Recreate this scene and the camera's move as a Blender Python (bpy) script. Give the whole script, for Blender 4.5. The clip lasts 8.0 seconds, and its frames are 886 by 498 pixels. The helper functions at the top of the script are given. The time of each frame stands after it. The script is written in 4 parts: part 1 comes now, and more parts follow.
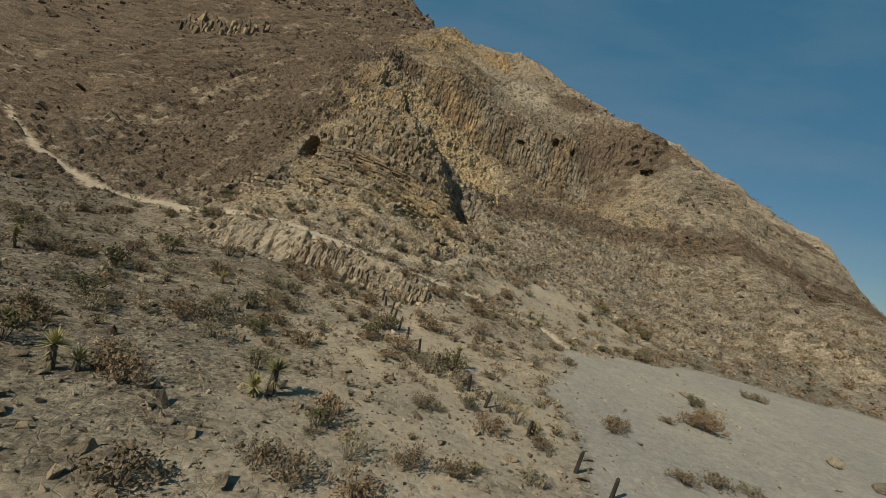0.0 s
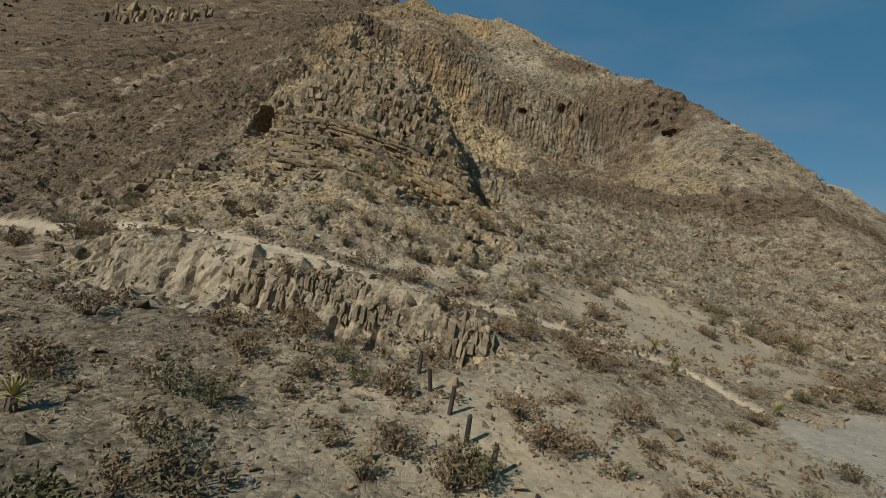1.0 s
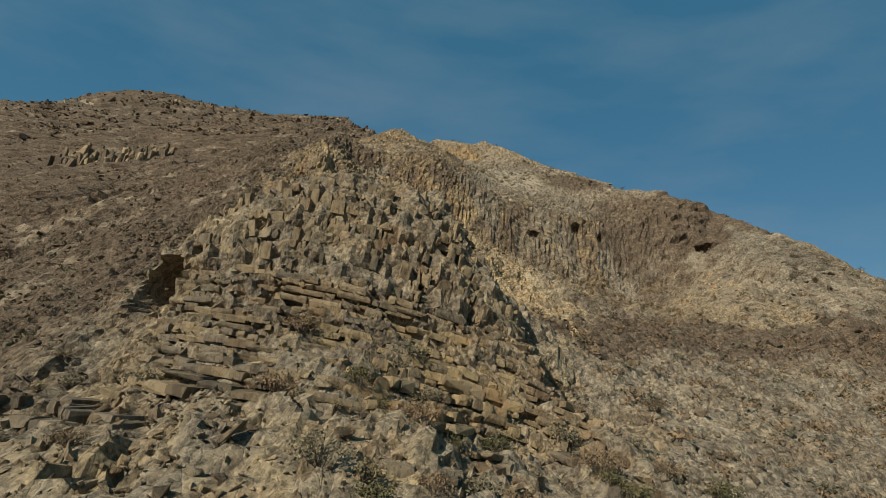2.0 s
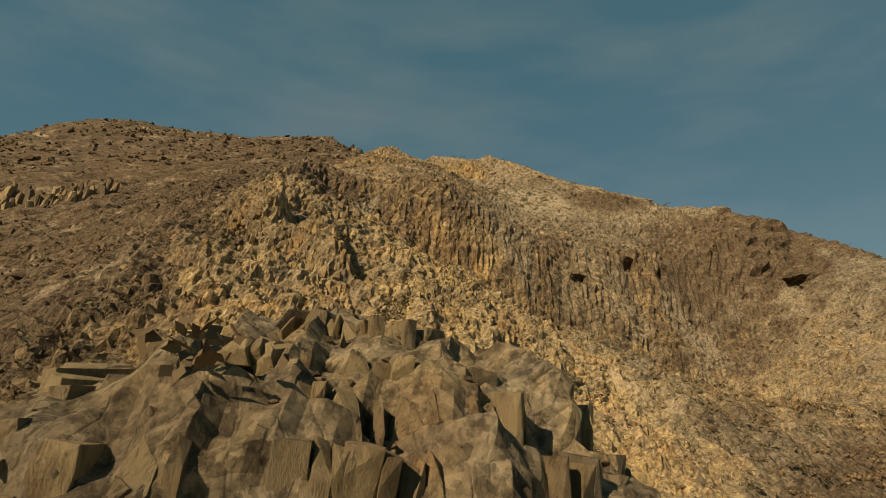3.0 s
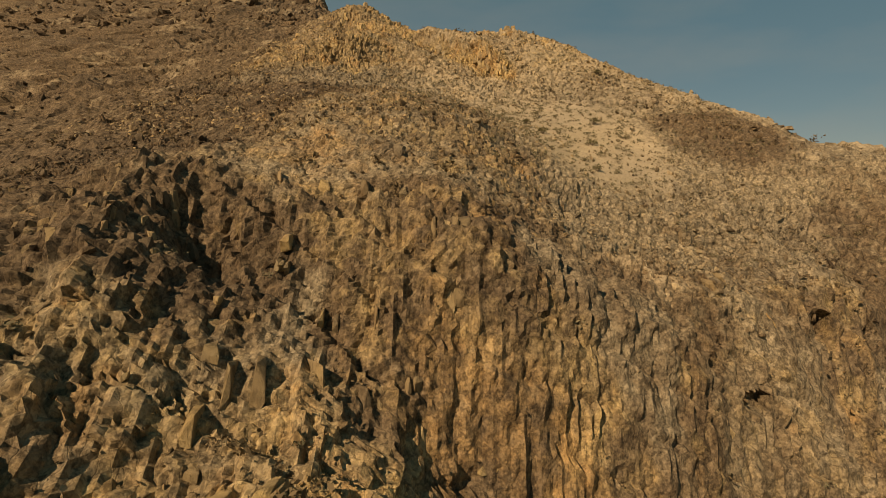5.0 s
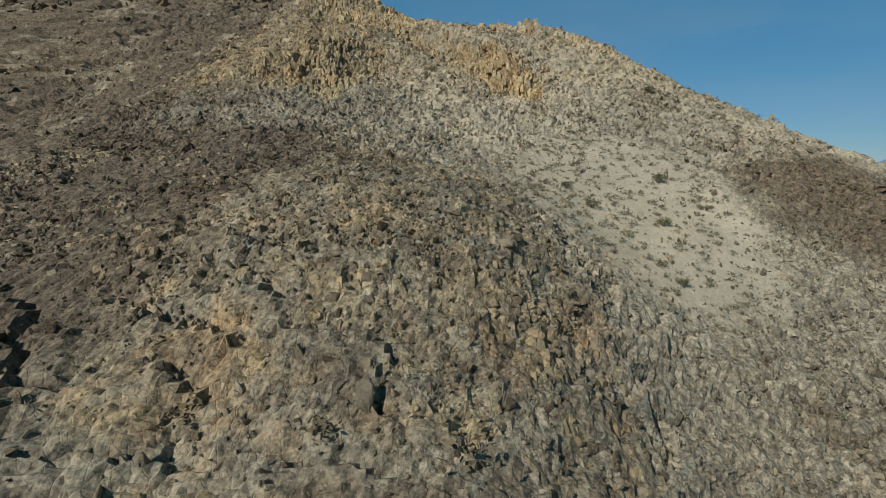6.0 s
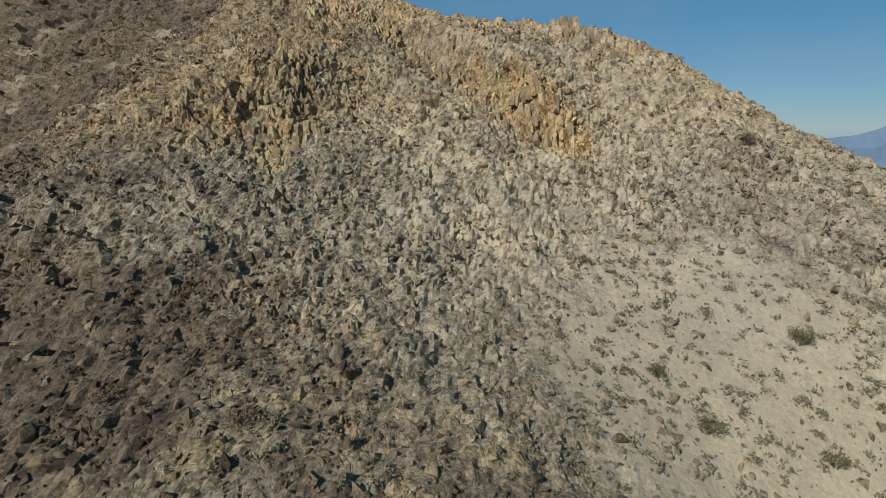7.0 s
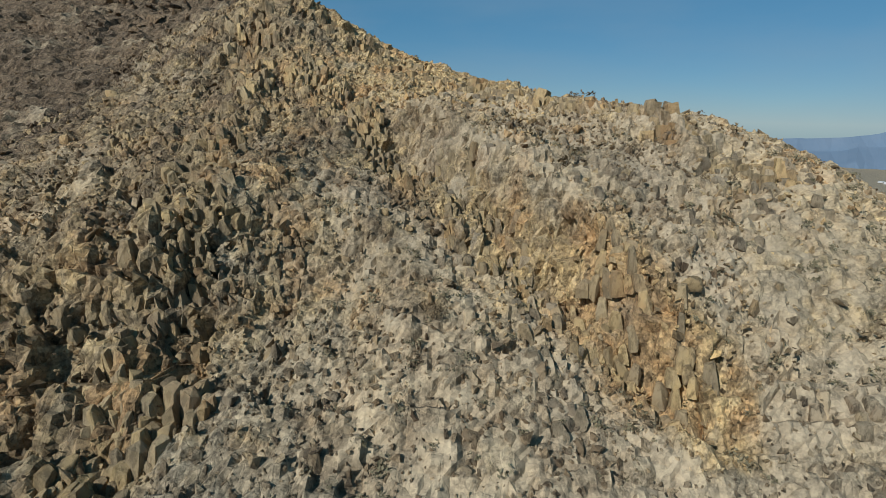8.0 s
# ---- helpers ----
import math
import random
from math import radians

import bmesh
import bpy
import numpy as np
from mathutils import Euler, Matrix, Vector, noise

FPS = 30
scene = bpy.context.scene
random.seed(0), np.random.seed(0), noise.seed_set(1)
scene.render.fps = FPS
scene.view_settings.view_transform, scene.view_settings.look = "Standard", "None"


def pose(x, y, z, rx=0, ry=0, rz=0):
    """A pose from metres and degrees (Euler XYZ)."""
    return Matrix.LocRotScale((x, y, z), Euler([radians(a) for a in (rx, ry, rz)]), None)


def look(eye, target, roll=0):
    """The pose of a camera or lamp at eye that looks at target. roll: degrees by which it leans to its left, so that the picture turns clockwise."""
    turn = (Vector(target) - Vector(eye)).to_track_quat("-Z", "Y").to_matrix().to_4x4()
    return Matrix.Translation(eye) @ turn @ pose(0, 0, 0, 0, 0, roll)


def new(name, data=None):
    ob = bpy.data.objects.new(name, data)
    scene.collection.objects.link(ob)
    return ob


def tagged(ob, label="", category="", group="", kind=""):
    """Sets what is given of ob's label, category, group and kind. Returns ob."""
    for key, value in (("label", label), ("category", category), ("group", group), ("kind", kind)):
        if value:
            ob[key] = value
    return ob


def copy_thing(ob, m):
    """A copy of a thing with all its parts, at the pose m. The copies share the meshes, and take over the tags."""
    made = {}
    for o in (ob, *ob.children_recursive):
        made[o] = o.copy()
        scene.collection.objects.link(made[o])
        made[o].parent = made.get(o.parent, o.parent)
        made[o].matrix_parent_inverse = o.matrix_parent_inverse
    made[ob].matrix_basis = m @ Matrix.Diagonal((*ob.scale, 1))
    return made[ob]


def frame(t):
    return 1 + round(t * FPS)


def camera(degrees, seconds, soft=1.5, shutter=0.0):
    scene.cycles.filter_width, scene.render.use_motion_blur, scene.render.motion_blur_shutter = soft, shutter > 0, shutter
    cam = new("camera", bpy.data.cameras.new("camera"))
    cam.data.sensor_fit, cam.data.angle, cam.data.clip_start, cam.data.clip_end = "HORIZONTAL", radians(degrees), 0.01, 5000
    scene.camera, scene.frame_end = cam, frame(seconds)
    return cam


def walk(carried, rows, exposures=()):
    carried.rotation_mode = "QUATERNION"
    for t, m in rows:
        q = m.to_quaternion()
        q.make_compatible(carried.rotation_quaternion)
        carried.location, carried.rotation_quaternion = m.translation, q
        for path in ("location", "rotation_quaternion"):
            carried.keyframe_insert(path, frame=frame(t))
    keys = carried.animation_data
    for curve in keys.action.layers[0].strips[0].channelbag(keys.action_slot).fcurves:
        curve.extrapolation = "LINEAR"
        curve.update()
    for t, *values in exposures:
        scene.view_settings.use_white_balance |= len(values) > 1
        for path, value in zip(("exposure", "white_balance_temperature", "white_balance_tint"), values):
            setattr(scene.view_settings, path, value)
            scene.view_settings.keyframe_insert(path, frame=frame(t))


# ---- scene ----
cam = camera(83.01, 8.0, soft=0.7)
PATH = [
    (0, (0.917, 0.241, -0.348), (0.146, 20.181, -1.689), 14.88),
    (0.5, (-1.404, 10.124, -1.592), (-1.359, 30.074, -3.013), 8.92),
    (1, (-3.884, 20.373, -1.965), (-3.938, 40.323, -3.377), 9.00),
    (1.5, (-5.974, 30.106, -1.244), (-5.667, 50.094, -1.865), 5.25),
    (2, (-8.462, 41.847, 2.369), (-8.356, 61.537, 5.874), 5.07),
    (2.2, (-9.210, 46.003, 3.813), (-9.156, 65.457, 8.456), 5.16),
    (3.3, (-11.763, 70.170, 15.432), (-11.385, 89.780, 19.344), 0.97),
    (3.5, (-12.209, 73.495, 17.499), (-11.772, 93.069, 21.582), 0.99),
    (4, (-12.974, 81.585, 23.614), (-12.482, 101.207, 27.449), 1.47),
    (4.2, (-13.446, 84.837, 26.241), (-12.883, 104.607, 29.215), 2.11),
    (5.3, (-13.870, 106.021, 38.936), (-12.945, 125.733, 35.683), 0.53),
    (5.5, (-13.861, 109.617, 41.236), (-13.009, 129.301, 37.796), 0.52),
    (6, (-13.594, 118.877, 46.139), (-12.679, 138.548, 42.645), 1.09),
    (6.5, (-13.342, 128.476, 50.986), (-12.440, 147.877, 46.216), 1.42),
    (7, (-13.013, 138.893, 56.048), (-12.184, 158.220, 50.968), 1.48),
    (7.5, (-12.487, 150.170, 61.099), (-11.868, 169.362, 55.507), 1.54),
    (8, (-12.441, 163.032, 65.762), (-12.046, 182.349, 60.597), 1.41),
]
walk(cam, [(t, look(eye, target, roll)) for t, eye, target, roll in PATH],
     exposures=[(0, -0.26, 6500, 8), (1.5, -0.18, 6100, 7), (2.0, -0.1, 6400, 8), (2.3, -0.12, 7800, 10), (3.3, -0.14, 10500, 15), (4.2, -0.15, 13600, 25), (5.3, -0.1, 7800, 11), (5.5, -0.04, 5600, 3), (6.0, -0.03, 5600, 3), (7.0, 0.05, 5800, 7), (8, 0.02, 5750, 6)])

# ---------------------------------------------------------------- light
SUN_AZ, SUN_EL = radians(-137), radians(38)      # azimuth from +y, clockwise; the sun stands behind the way in, to its left
world = bpy.data.worlds.new("sky")
scene.world = world
world.use_nodes = True
wn = world.node_tree.nodes
sky = wn.new("ShaderNodeTexSky")
sky.sky_type, sky.sun_disc = "NISHITA", False
sky.sun_elevation, sky.sun_rotation = SUN_EL, SUN_AZ
sky.altitude, sky.air_density, sky.dust_density, sky.ozone_density = 1500, 1.0, 0.0, 1.0
air = wn.new("ShaderNodeMix")                     # clear dry air: the pale band at the horizon is weak
air.data_type = "RGBA"
air.inputs[0].default_value = 0.6
air.inputs[7].default_value = (0.5, 2.85, 4.7, 1)
world.node_tree.links.new(sky.outputs[0], air.inputs[6])
wisp = wn.new("ShaderNodeTexNoise")
wisp.inputs["Scale"].default_value, wisp.inputs["Detail"].default_value = 2.2, 6
stretch = wn.new("ShaderNodeMapping")
stretch.inputs["Scale"].default_value = (1.0, 2.2, 4.5)
world.node_tree.links.new(wn.new("ShaderNodeTexCoord").outputs["Generated"], stretch.inputs[0])
world.node_tree.links.new(stretch.outputs[0], wisp.inputs["Vector"])
thin_cloud = wn.new("ShaderNodeValToRGB")
thin_cloud.color_ramp.elements[0].position, thin_cloud.color_ramp.elements[1].position = 0.45, 0.85
thin_cloud.color_ramp.elements[0].color, thin_cloud.color_ramp.elements[1].color = (0, 0, 0, 1), (0.3, 0.3, 0.3, 1)
world.node_tree.links.new(wisp.outputs["Fac"], thin_cloud.inputs[0])
cirrus = wn.new("ShaderNodeMix")
cirrus.data_type = "RGBA"
cirrus.inputs[7].default_value = (4.2, 5.0, 5.6, 1)
world.node_tree.links.new(thin_cloud.outputs[0], cirrus.inputs[0])
world.node_tree.links.new(air.outputs[2], cirrus.inputs[6])
world.node_tree.links.new(cirrus.outputs[2], wn["Background"].inputs[0])
wn["Background"].inputs[1].default_value = 0.067
lamp = bpy.data.lights.new("sun", "SUN")
lamp.energy, lamp.angle, lamp.color = 4.85, radians(0.53), (1.0, 0.965, 0.9)
sun_dir = Vector((math.sin(SUN_AZ) * math.cos(SUN_EL), math.cos(SUN_AZ) * math.cos(SUN_EL), math.sin(SUN_EL)))
tagged(new("sun", lamp), kind="structure").matrix_world = look(sun_dir * 500, (0, 0, 0))


# ---------------------------------------------------------------- noise and landforms
def hashed(ix, iy, iz, seed):
    n = (ix * 374761393 + iy * 668265263 + iz * 2147483647 + seed * 974634777) & 0xFFFFFFFF
    n = ((n ^ (n >> 13)) * 1274126177) & 0xFFFFFFFF
    n = ((n ^ (n >> 16)) * 2246822519) & 0xFFFFFFFF
    return ((n ^ (n >> 15)) & 0xFFFF) / 65535.0


def vnoise(x, y, z=0.0, seed=0):
    """Smooth value noise, -1 to 1."""
    x, y, z = np.broadcast_arrays(np.asarray(x, float), np.asarray(y, float), np.asarray(z, float))
    fx, fy, fz = np.floor(x), np.floor(y), np.floor(z)
    ix, iy, iz = fx.astype(np.int64), fy.astype(np.int64), fz.astype(np.int64)
    u, v, w = x - fx, y - fy, z - fz
    u, v, w = u * u * (3 - 2 * u), v * v * (3 - 2 * v), w * w * (3 - 2 * w)
    out = 0.0
    for a in (0, 1):
        for b in (0, 1):
            for c in (0, 1):
                out = out + hashed(ix + a, iy + b, iz + c, seed) * (u if a else 1 - u) * (v if b else 1 - v) * (w if c else 1 - w)
    return out * 2 - 1


def fbm(x, y, z=0.0, octaves=4, seed=0):
    total, size, amp = 0.0, 1.0, 0.5
    for n in range(octaves):
        total = total + amp * vnoise(x * size, y * size, np.asarray(z) * size, seed + n)
        size, amp = size * 2.03, amp * 0.5
    return total


def cells(x, y, z, seed=0):
    """Distance to the nearest and to the second nearest of scattered points, and the nearest one's own number."""
    x, y, z = np.broadcast_arrays(np.asarray(x, float), np.asarray(y, float), np.asarray(z, float))
    ix, iy, iz = (np.floor(v).astype(np.int64) for v in (x, y, z))
    near, second, mark = np.full(x.shape, 9.0), np.full(x.shape, 9.0), np.zeros(x.shape)
    for a in (-1, 0, 1):
        for b in (-1, 0, 1):
            for c in (-1, 0, 1):
                jx, jy, jz = ix + a, iy + b, iz + c
                h = (hashed(jx, jy, jz, seed) * 65535).astype(np.int64)
                d = np.sqrt((jx + (h & 31) / 31 - x) ** 2 + (jy + (h >> 5 & 31) / 31 - y) ** 2 + (jz + (h >> 10 & 31) / 31 - z) ** 2)
                closer = d < near
                second = np.where(closer, near, np.minimum(second, d))
                mark = np.where(closer, (h * 40503 >> 4 & 1023) / 1023, mark)
                near = np.where(closer, d, near)
    return near, second, mark


def soft(t):
    t = np.clip(t, 0, 1)
    return t * t * (3 - 2 * t)


def band(v, low, high, fade):
    return soft((v - low) / fade + 0.5) * soft((high - v) / fade + 0.5)


# the mountain's general rise, south to north: distance and height
RISE = [(-100, -8.5), (38, -8.5), (58, -4.3), (100, 12), (200, 62.8), (330, 129.5), (420, 150)]
# knolls and hollows: x, y, radius, height
KNOLLS = [
    (-31.7, 151.1, 22, 6), (114.3, 134.6, 45, -17.3), (4.7, 219, 22, -4.6), (-122.6, 131, 32, -7.6), (20.7, 122.7, 10, -6.8), (-24.3, 102, 15, 8.2),
    (35.7, 134.4, 10, -6.3), (133.2, 184.2, 22, -11), (-35.2, 123.2, 10, 4.5), (39.2, 88.5, 15, -5.4), (-66.9, 85.5, 22, -5.9), (-14.6, 67.4, 10, 5.3),
    (-0, 127.6, 10, -5.7), (-11.8, 142.5, 10, 6.2), (-30.5, 187.1, 10, 2.4), (-133.2, 222.9, 45, -4.9), (23, 179.2, 10, 1.6), (7.3, 195.3, 10, 5.2),
    (-42.7, 50.5, 15, -2.8), (75.9, 101.7, 10, -5.5), (118.6, 179.6, 32, -10.3), (23.3, 129.1, 10, -8.1), (20.2, 70, 10, -0.2), (-155.5, 109.7, 45, -4.6),
]
# gentle swells of the slope, 14 m across their shoulders: x, y, height
SWELLS = [
    (-30, 200, 1.3), (-10, 60, 1.3), (-10, 90, -1.6), (-10, 175, -1), (-10, 200, 4.3), (12, 60, -2.1), (12, 90, -2.2), (12, 115, -1.5),
    (12, 148, -1.8), (12, 175, 1.2), (12, 200, -0.9), (34, 60, -1.9), (34, 148, 3.2), (34, 175, 1.8), (34, 200, -2.6),
]
# broader and narrower ones: x, y, radius, height
SHOULDERS = [
    (60, 150, 20, 2.6), (60, 175, 20, -3.5), (-60, 180, 22, -2.3), (-60, 130, 22, 1), (-12, 78, 6, 2.5), (-5, 72, 5, -2.1),
    (-17, 72, 5, 1.9), (-8, 73.5, 2.8, 2.6), (55, 132, 18, 4.4), (75, 172, 18, -2.3),
]
# tops along the skyline
PEAKS = [
    (-28.4, 217.5, 6.5, 5.4), (-177.6, 308.7, 22, 7), (35.8, 192.8, 7, -2.8), (86.2, 179.4, 16, 1), (15.9, 200.7, 10, 0.9), (-124.7, 316.1, 22, -1),
    (-11.5, 80.4, 5.5, 3.3), (0.3, 73, 1.9, -3.2), (-28.2, 125.8, 3, 2.5), (-25, 127.2, 1.6, -4.4), (46.9, 186.4, 9, -4.3), (-23.4, 115.4, 3, -3.2),
    (-26.8, 107, 2.6, 1.6),
]
# cliffs: from x, y to x, y; width of the step, of the slope that it breaks, of its ends; height
SCARPS = [
    (-10, 124.6, 20, 129.1, 7, 30, 10, 15.9), (9.4, 132.9, 44.4, 143.9, 6, 30, 10, 6.6), (-21.7, 67.1, -3.9, 67.8, 7, 22, 3.5, 6.6),
    (-29.9, 127.9, -19.9, 125.9, 6, 24, 5, 2.8), (-14, 198.2, -2, 182.6, 2.2, 13, 4, 4), (-20.8, 45.6, -2.8, 43.6, 1.6, 9, 3, 2.6),
    (-27, 181, -20, 188, 5, 18, 5, 3.4), (-16.8, 100.3, -18.8, 105.2, 1.3, 9, 1.6, 3.2), (-23.8, 104.8, -26.6, 110.6, 1.4, 10, 2, 4.4),
]
CREST_X, CREST_Y = (-400, -180, -75, -50, -36, -27, -5, 6, 16, 38, 80, 130, 200), (290, 312, 332, 268, 240, 222, 215, 213, 208, 192, 183, 180, 178)


def scarp(x, y, x0, y0, x1, y1, width, ramp, fade, height):
    length = math.hypot(x1 - x0, y1 - y0)
    dx, dy = (x1 - x0) / length, (y1 - y0) / length
    s, d = (x - x0) * dx + (y - y0) * dy, (y - y0) * dx - (x - x0) * dy
    return height * soft((s + fade) / fade) * soft((length + fade - s) / fade) * (soft(d / width + 0.5) - np.clip(d / ramp + 0.5, 0, 1))


def face(x, y):
    h = 0.0
    for o in (-8, -4, 0, 4, 8):
        h = h + np.interp(y + o, [r[0] for r in RISE], [r[1] for r in RISE]) / 5
    for kx, ky, r, up in KNOLLS + PEAKS + SHOULDERS + [(sx, sy, 14, up) for sx, sy, up in SWELLS]:
        h = h + up * np.exp(-((x - kx) ** 2 + (y - ky) ** 2) / (2 * r * r))
    for s in SCARPS:
        h = h + scarp(x, y, *s)
    return h


def landform(x, y):
    """The lie of the land without its rocks: the south face, the crest and the fall to the plain behind it."""
    crest = np.interp(x, CREST_X, CREST_Y)
    d = y - crest
    top = face(x, np.minimum(y, crest))
    h = top - np.where(d > 0, 0.42 * d + 0.03 * np.minimum(d, 12) ** 2 * 0.2, 0)
    h = h - soft((x - 121 + 0.55 * np.clip(180 - y, 0, 90)) / 38) * (np.maximum(h + 9, 0))            # the east end drops to the plain
    h = h - 22 * soft((-x - 200) / 10) * soft((y - 240) / 40)          # the far shoulder
    h = h - soft((-x - 330) / 500) * (np.maximum(h + 9, 0))
    plain = -8.5 - np.minimum(0.055 * np.maximum(0.6 * x + 0.8 * y - 250, 0), 260)          # the plain falls away to the north-east
    return np.maximum(h, plain)


def near_line(x, y, points):
    """Distance to a line through points on the plan."""
    best = np.full(np.shape(x), 1e9)
    for (ax, ay), (bx, by) in zip(points, points[1:]):
        lx, ly = bx - ax, by - ay
        t = np.clip(((x - ax) * lx + (y - ay) * ly) / (lx * lx + ly * ly), 0, 1)
        best = np.minimum(best, np.hypot(x - ax - t * lx, y - ay - t * ly))
    return best


def oval(x, y, cx, cy, rx, ry, turn=0.0, edge=0.35):
    c, s = math.cos(radians(turn)), math.sin(radians(turn))
    u, v = ((x - cx) * c + (y - cy) * s) / rx, ((y - cy) * c - (x - cx) * s) / ry
    return soft((1 - np.sqrt(u * u + v * v)) / edge + 0.5)


TRAIL = [(-82, 84), (-65.5, 71.6), (-52.5, 63.3), (-43.4, 58.9), (-34.9, 54.9), (-31, 53.6), (-23.7, 50.7), (-18.7, 48.7), (-14, 47), (-10.6, 46.5), (-7.9, 45.9), (-5.4, 46.2), (-3, 47.3), (0.4, 48.5), (5.1, 48.3), (9.5, 47.6), (10.9, 45.9), (11.6, 43.2)]
SIDE_TRAIL = [(-10.3, 49.3), (-7.2, 49.6), (-4.5, 50.2), (-2.5, 51.9), (-0.4, 53.5), (1.5, 57.8), (2.7, 60), (6, 62)]
WEST_FIN = [(-23.5, 175), (-23.4, 180), (-24.2, 184), (-24.8, 189), (-26.2, 202), (-29, 212)]
EAST_FIN = [(-24, 208), (-19, 201), (-15.2, 195.5), (-10.6, 191), (-7, 187), (-4.2, 184.3), (-2, 181.5)]
TOP_FIN = [(-25, 217), (-16, 213), (-5.5, 205), (1, 198), (4.5, 193), (8, 192.5)]
EAST_BAND = [(4, 84), (14, 94), (25, 98.5), (37, 101), (44, 102), (70, 110), (100, 118)]
UPPER_BAND = [(-2, 134), (6, 138), (16, 141), (30, 142.5), (48, 142.5), (80, 154), (115, 164)]
# caves: x, y, z, half width, half height, depth
CAVES = [(-22.8, 67.6, 3.9, 1.3, 1.6, 4.5), (-21.2, 68.3, 6.0, 0.6, 0.5, 1.5), (17.5, 137.2, 25.8, 0.8, 1.1, 1.9), (22.7, 138.3, 24.4, 0.7, 0.7, 1.6),
         (8.1, 130.9, 22.4, 1.0, 0.6, 1.3), (43.2, 137.2, 24.1, 1.6, 1.0, 3.0), (-22.4, 180.0, 55.3, 0.9, 1.5, 2.0)]


def wash_at(x, y):
    left = np.interp(y, (-40, 14, 20, 25, 30, 36, 42), (4, 6.2, 7, 7.6, 8.4, 10, 12.5))
    upper = np.interp(x, (5, 12, 17, 21, 30, 37, 80, 160), (33, 41.5, 45, 46, 49.5, 49, 48, 45))
    wob = 1.4 * vnoise(x * 0.35, y * 0.35, 0, 91)
    return soft((x - left + wob) / 1.6 + 0.5) * soft((upper - y + wob) / 1.6 + 0.5)


def zones(x, y):
    """Where the ground is: sand, dark rock, ochre rock, bare rock, road."""
    n1, n2 = fbm(x / 14, y / 14, 0, 4, 11), fbm(x / 5, y / 5, 0, 4, 21)
    trail = np.maximum(soft((0.75 - near_line(x, y, TRAIL) + 0.45 * n2) / 0.5), 0.55 * soft((0.8 - near_line(x, y, SIDE_TRAIL) + 0.4 * n2) / 0.6))
    wash = wash_at(x, y)
    crag = oval(x, y, -12.5, 78, 14.5, 16, 0)
    low = oval(x, y, -12, 43.9, 11, 2.6, -6, 0.5)
    spur = band(y, 78, 122, 8) * band(x, -37, 6, 14)
    cliff = np.maximum(band(y, 119.5, 132, 4) * band(x, -34, 12, 8), band(y - 0.33 * (x - 12), 127, 137, 5) * band(x, 6, 50, 8))
    west = np.maximum(soft((3.4 - near_line(x, y, WEST_FIN) + 3.0 * n2) / 3), 0.8 * oval(x + 3 * n2, y, -28, 181, 6, 6, 0, 0.5))
    east = soft((3.2 - near_line(x, y, EAST_FIN) + 3.0 * n2) / 3)
    top = soft((3.0 - near_line(x, y, TOP_FIN) + 2.5 * n2) / 3)
    towers = np.maximum(oval(x, y, -90, 171, 8, 6, 20), oval(x, y, -104, 169, 7, 6, 10))
    high = soft((y - 162) / 20)
    mount = 0.42 * soft((y - 50) / 10)
    rock = np.clip(np.maximum.reduce([crag, mount, low, 0.8 * spur, 0.55 * band(y, 51, 66, 4) * band(x, -32, 4, 6) * soft((n2 + 0.25) * 3), cliff, west, east, top, towers, 0.45 * soft((n1 + n2 - 0.12) * 4) * soft((y - 55) / 15), 0.4 * high, 0.5 * soft((y - 225) / 20), 0.35 * soft((-x - 35) / 20) * soft((y - 75) / 20)]), 0, 1)
    chute = np.maximum(oval(x + 2.5 * n2, y, 4, 159.5, 11, 12, -35, 0.75), 0.8 * oval(x, y, 14, 55, 10, 7, 20, 0.5))
    valley = soft((50 - y) / 14)
    sand = np.clip(np.maximum.reduce([chute, trail, 0.52 * soft((y - 158) / 10) * soft((x + 24 + 8 * n2) / 12) * soft((212 - y) / 10), 0.75 * valley * (1 - low) * soft((x + 16 + 12 * n1) / 18), 0.35 * soft((n2 - 0.15) * 5)]), 0, 1) * (1 - 0.8 * np.maximum.reduce([crag, cliff, west, east]))
    hill = 0.85 * soft((-2.5 - x + 4 * n2 - np.maximum(y - 146, 0) * 0.55) / 6 + 0.2) * band(y, 133, 172, 9) * soft((167 - y - 0.25 * (x + 30)) / 8)
    patch = oval(x + 4 * n2, y + 3 * n1, 23.6, 161.8, 9, 7.6, -10, 0.6)
    bands = np.maximum(soft((5.0 - near_line(x, y, EAST_BAND) + 4 * n2) / 3), soft((9 - near_line(x, y, UPPER_BAND) + 7 * n2) / 5) * soft((x - 16) / 12))
    far = soft((-x - 16 + 12 * n1) / 16) * soft((y - 46) / 20) * (1 - 0.35 * spur) * (1 - 0.6 * soft((y - 160) / 10) * soft((x + 47) / 9))
    rubble = 0.1 * soft((-x - 20 + 5 * n2) / 5) * soft((y - 168) / 8)
    behind = soft((y - 225) / 12)
    brown = soft((-x - 20 + 5 * n2) / 5) * soft((y - 173) / 6) * soft((x + 52) / 8)
    varnish = band(y - 0.2 * x, 122.5, 136, 4) * band(x, -24, 50, 8) * soft((n2 + 0.3) * 3)
    knob = np.maximum(oval(x, y, -27, 126.5, 7, 5), 0.85 * oval(x + 4 * n2, y, -35, 128, 13, 6.5))
    west_flank = 0.32 * spur * soft((-x - 13 + 4 * n2) / 5) * soft((y - 88) / 8)
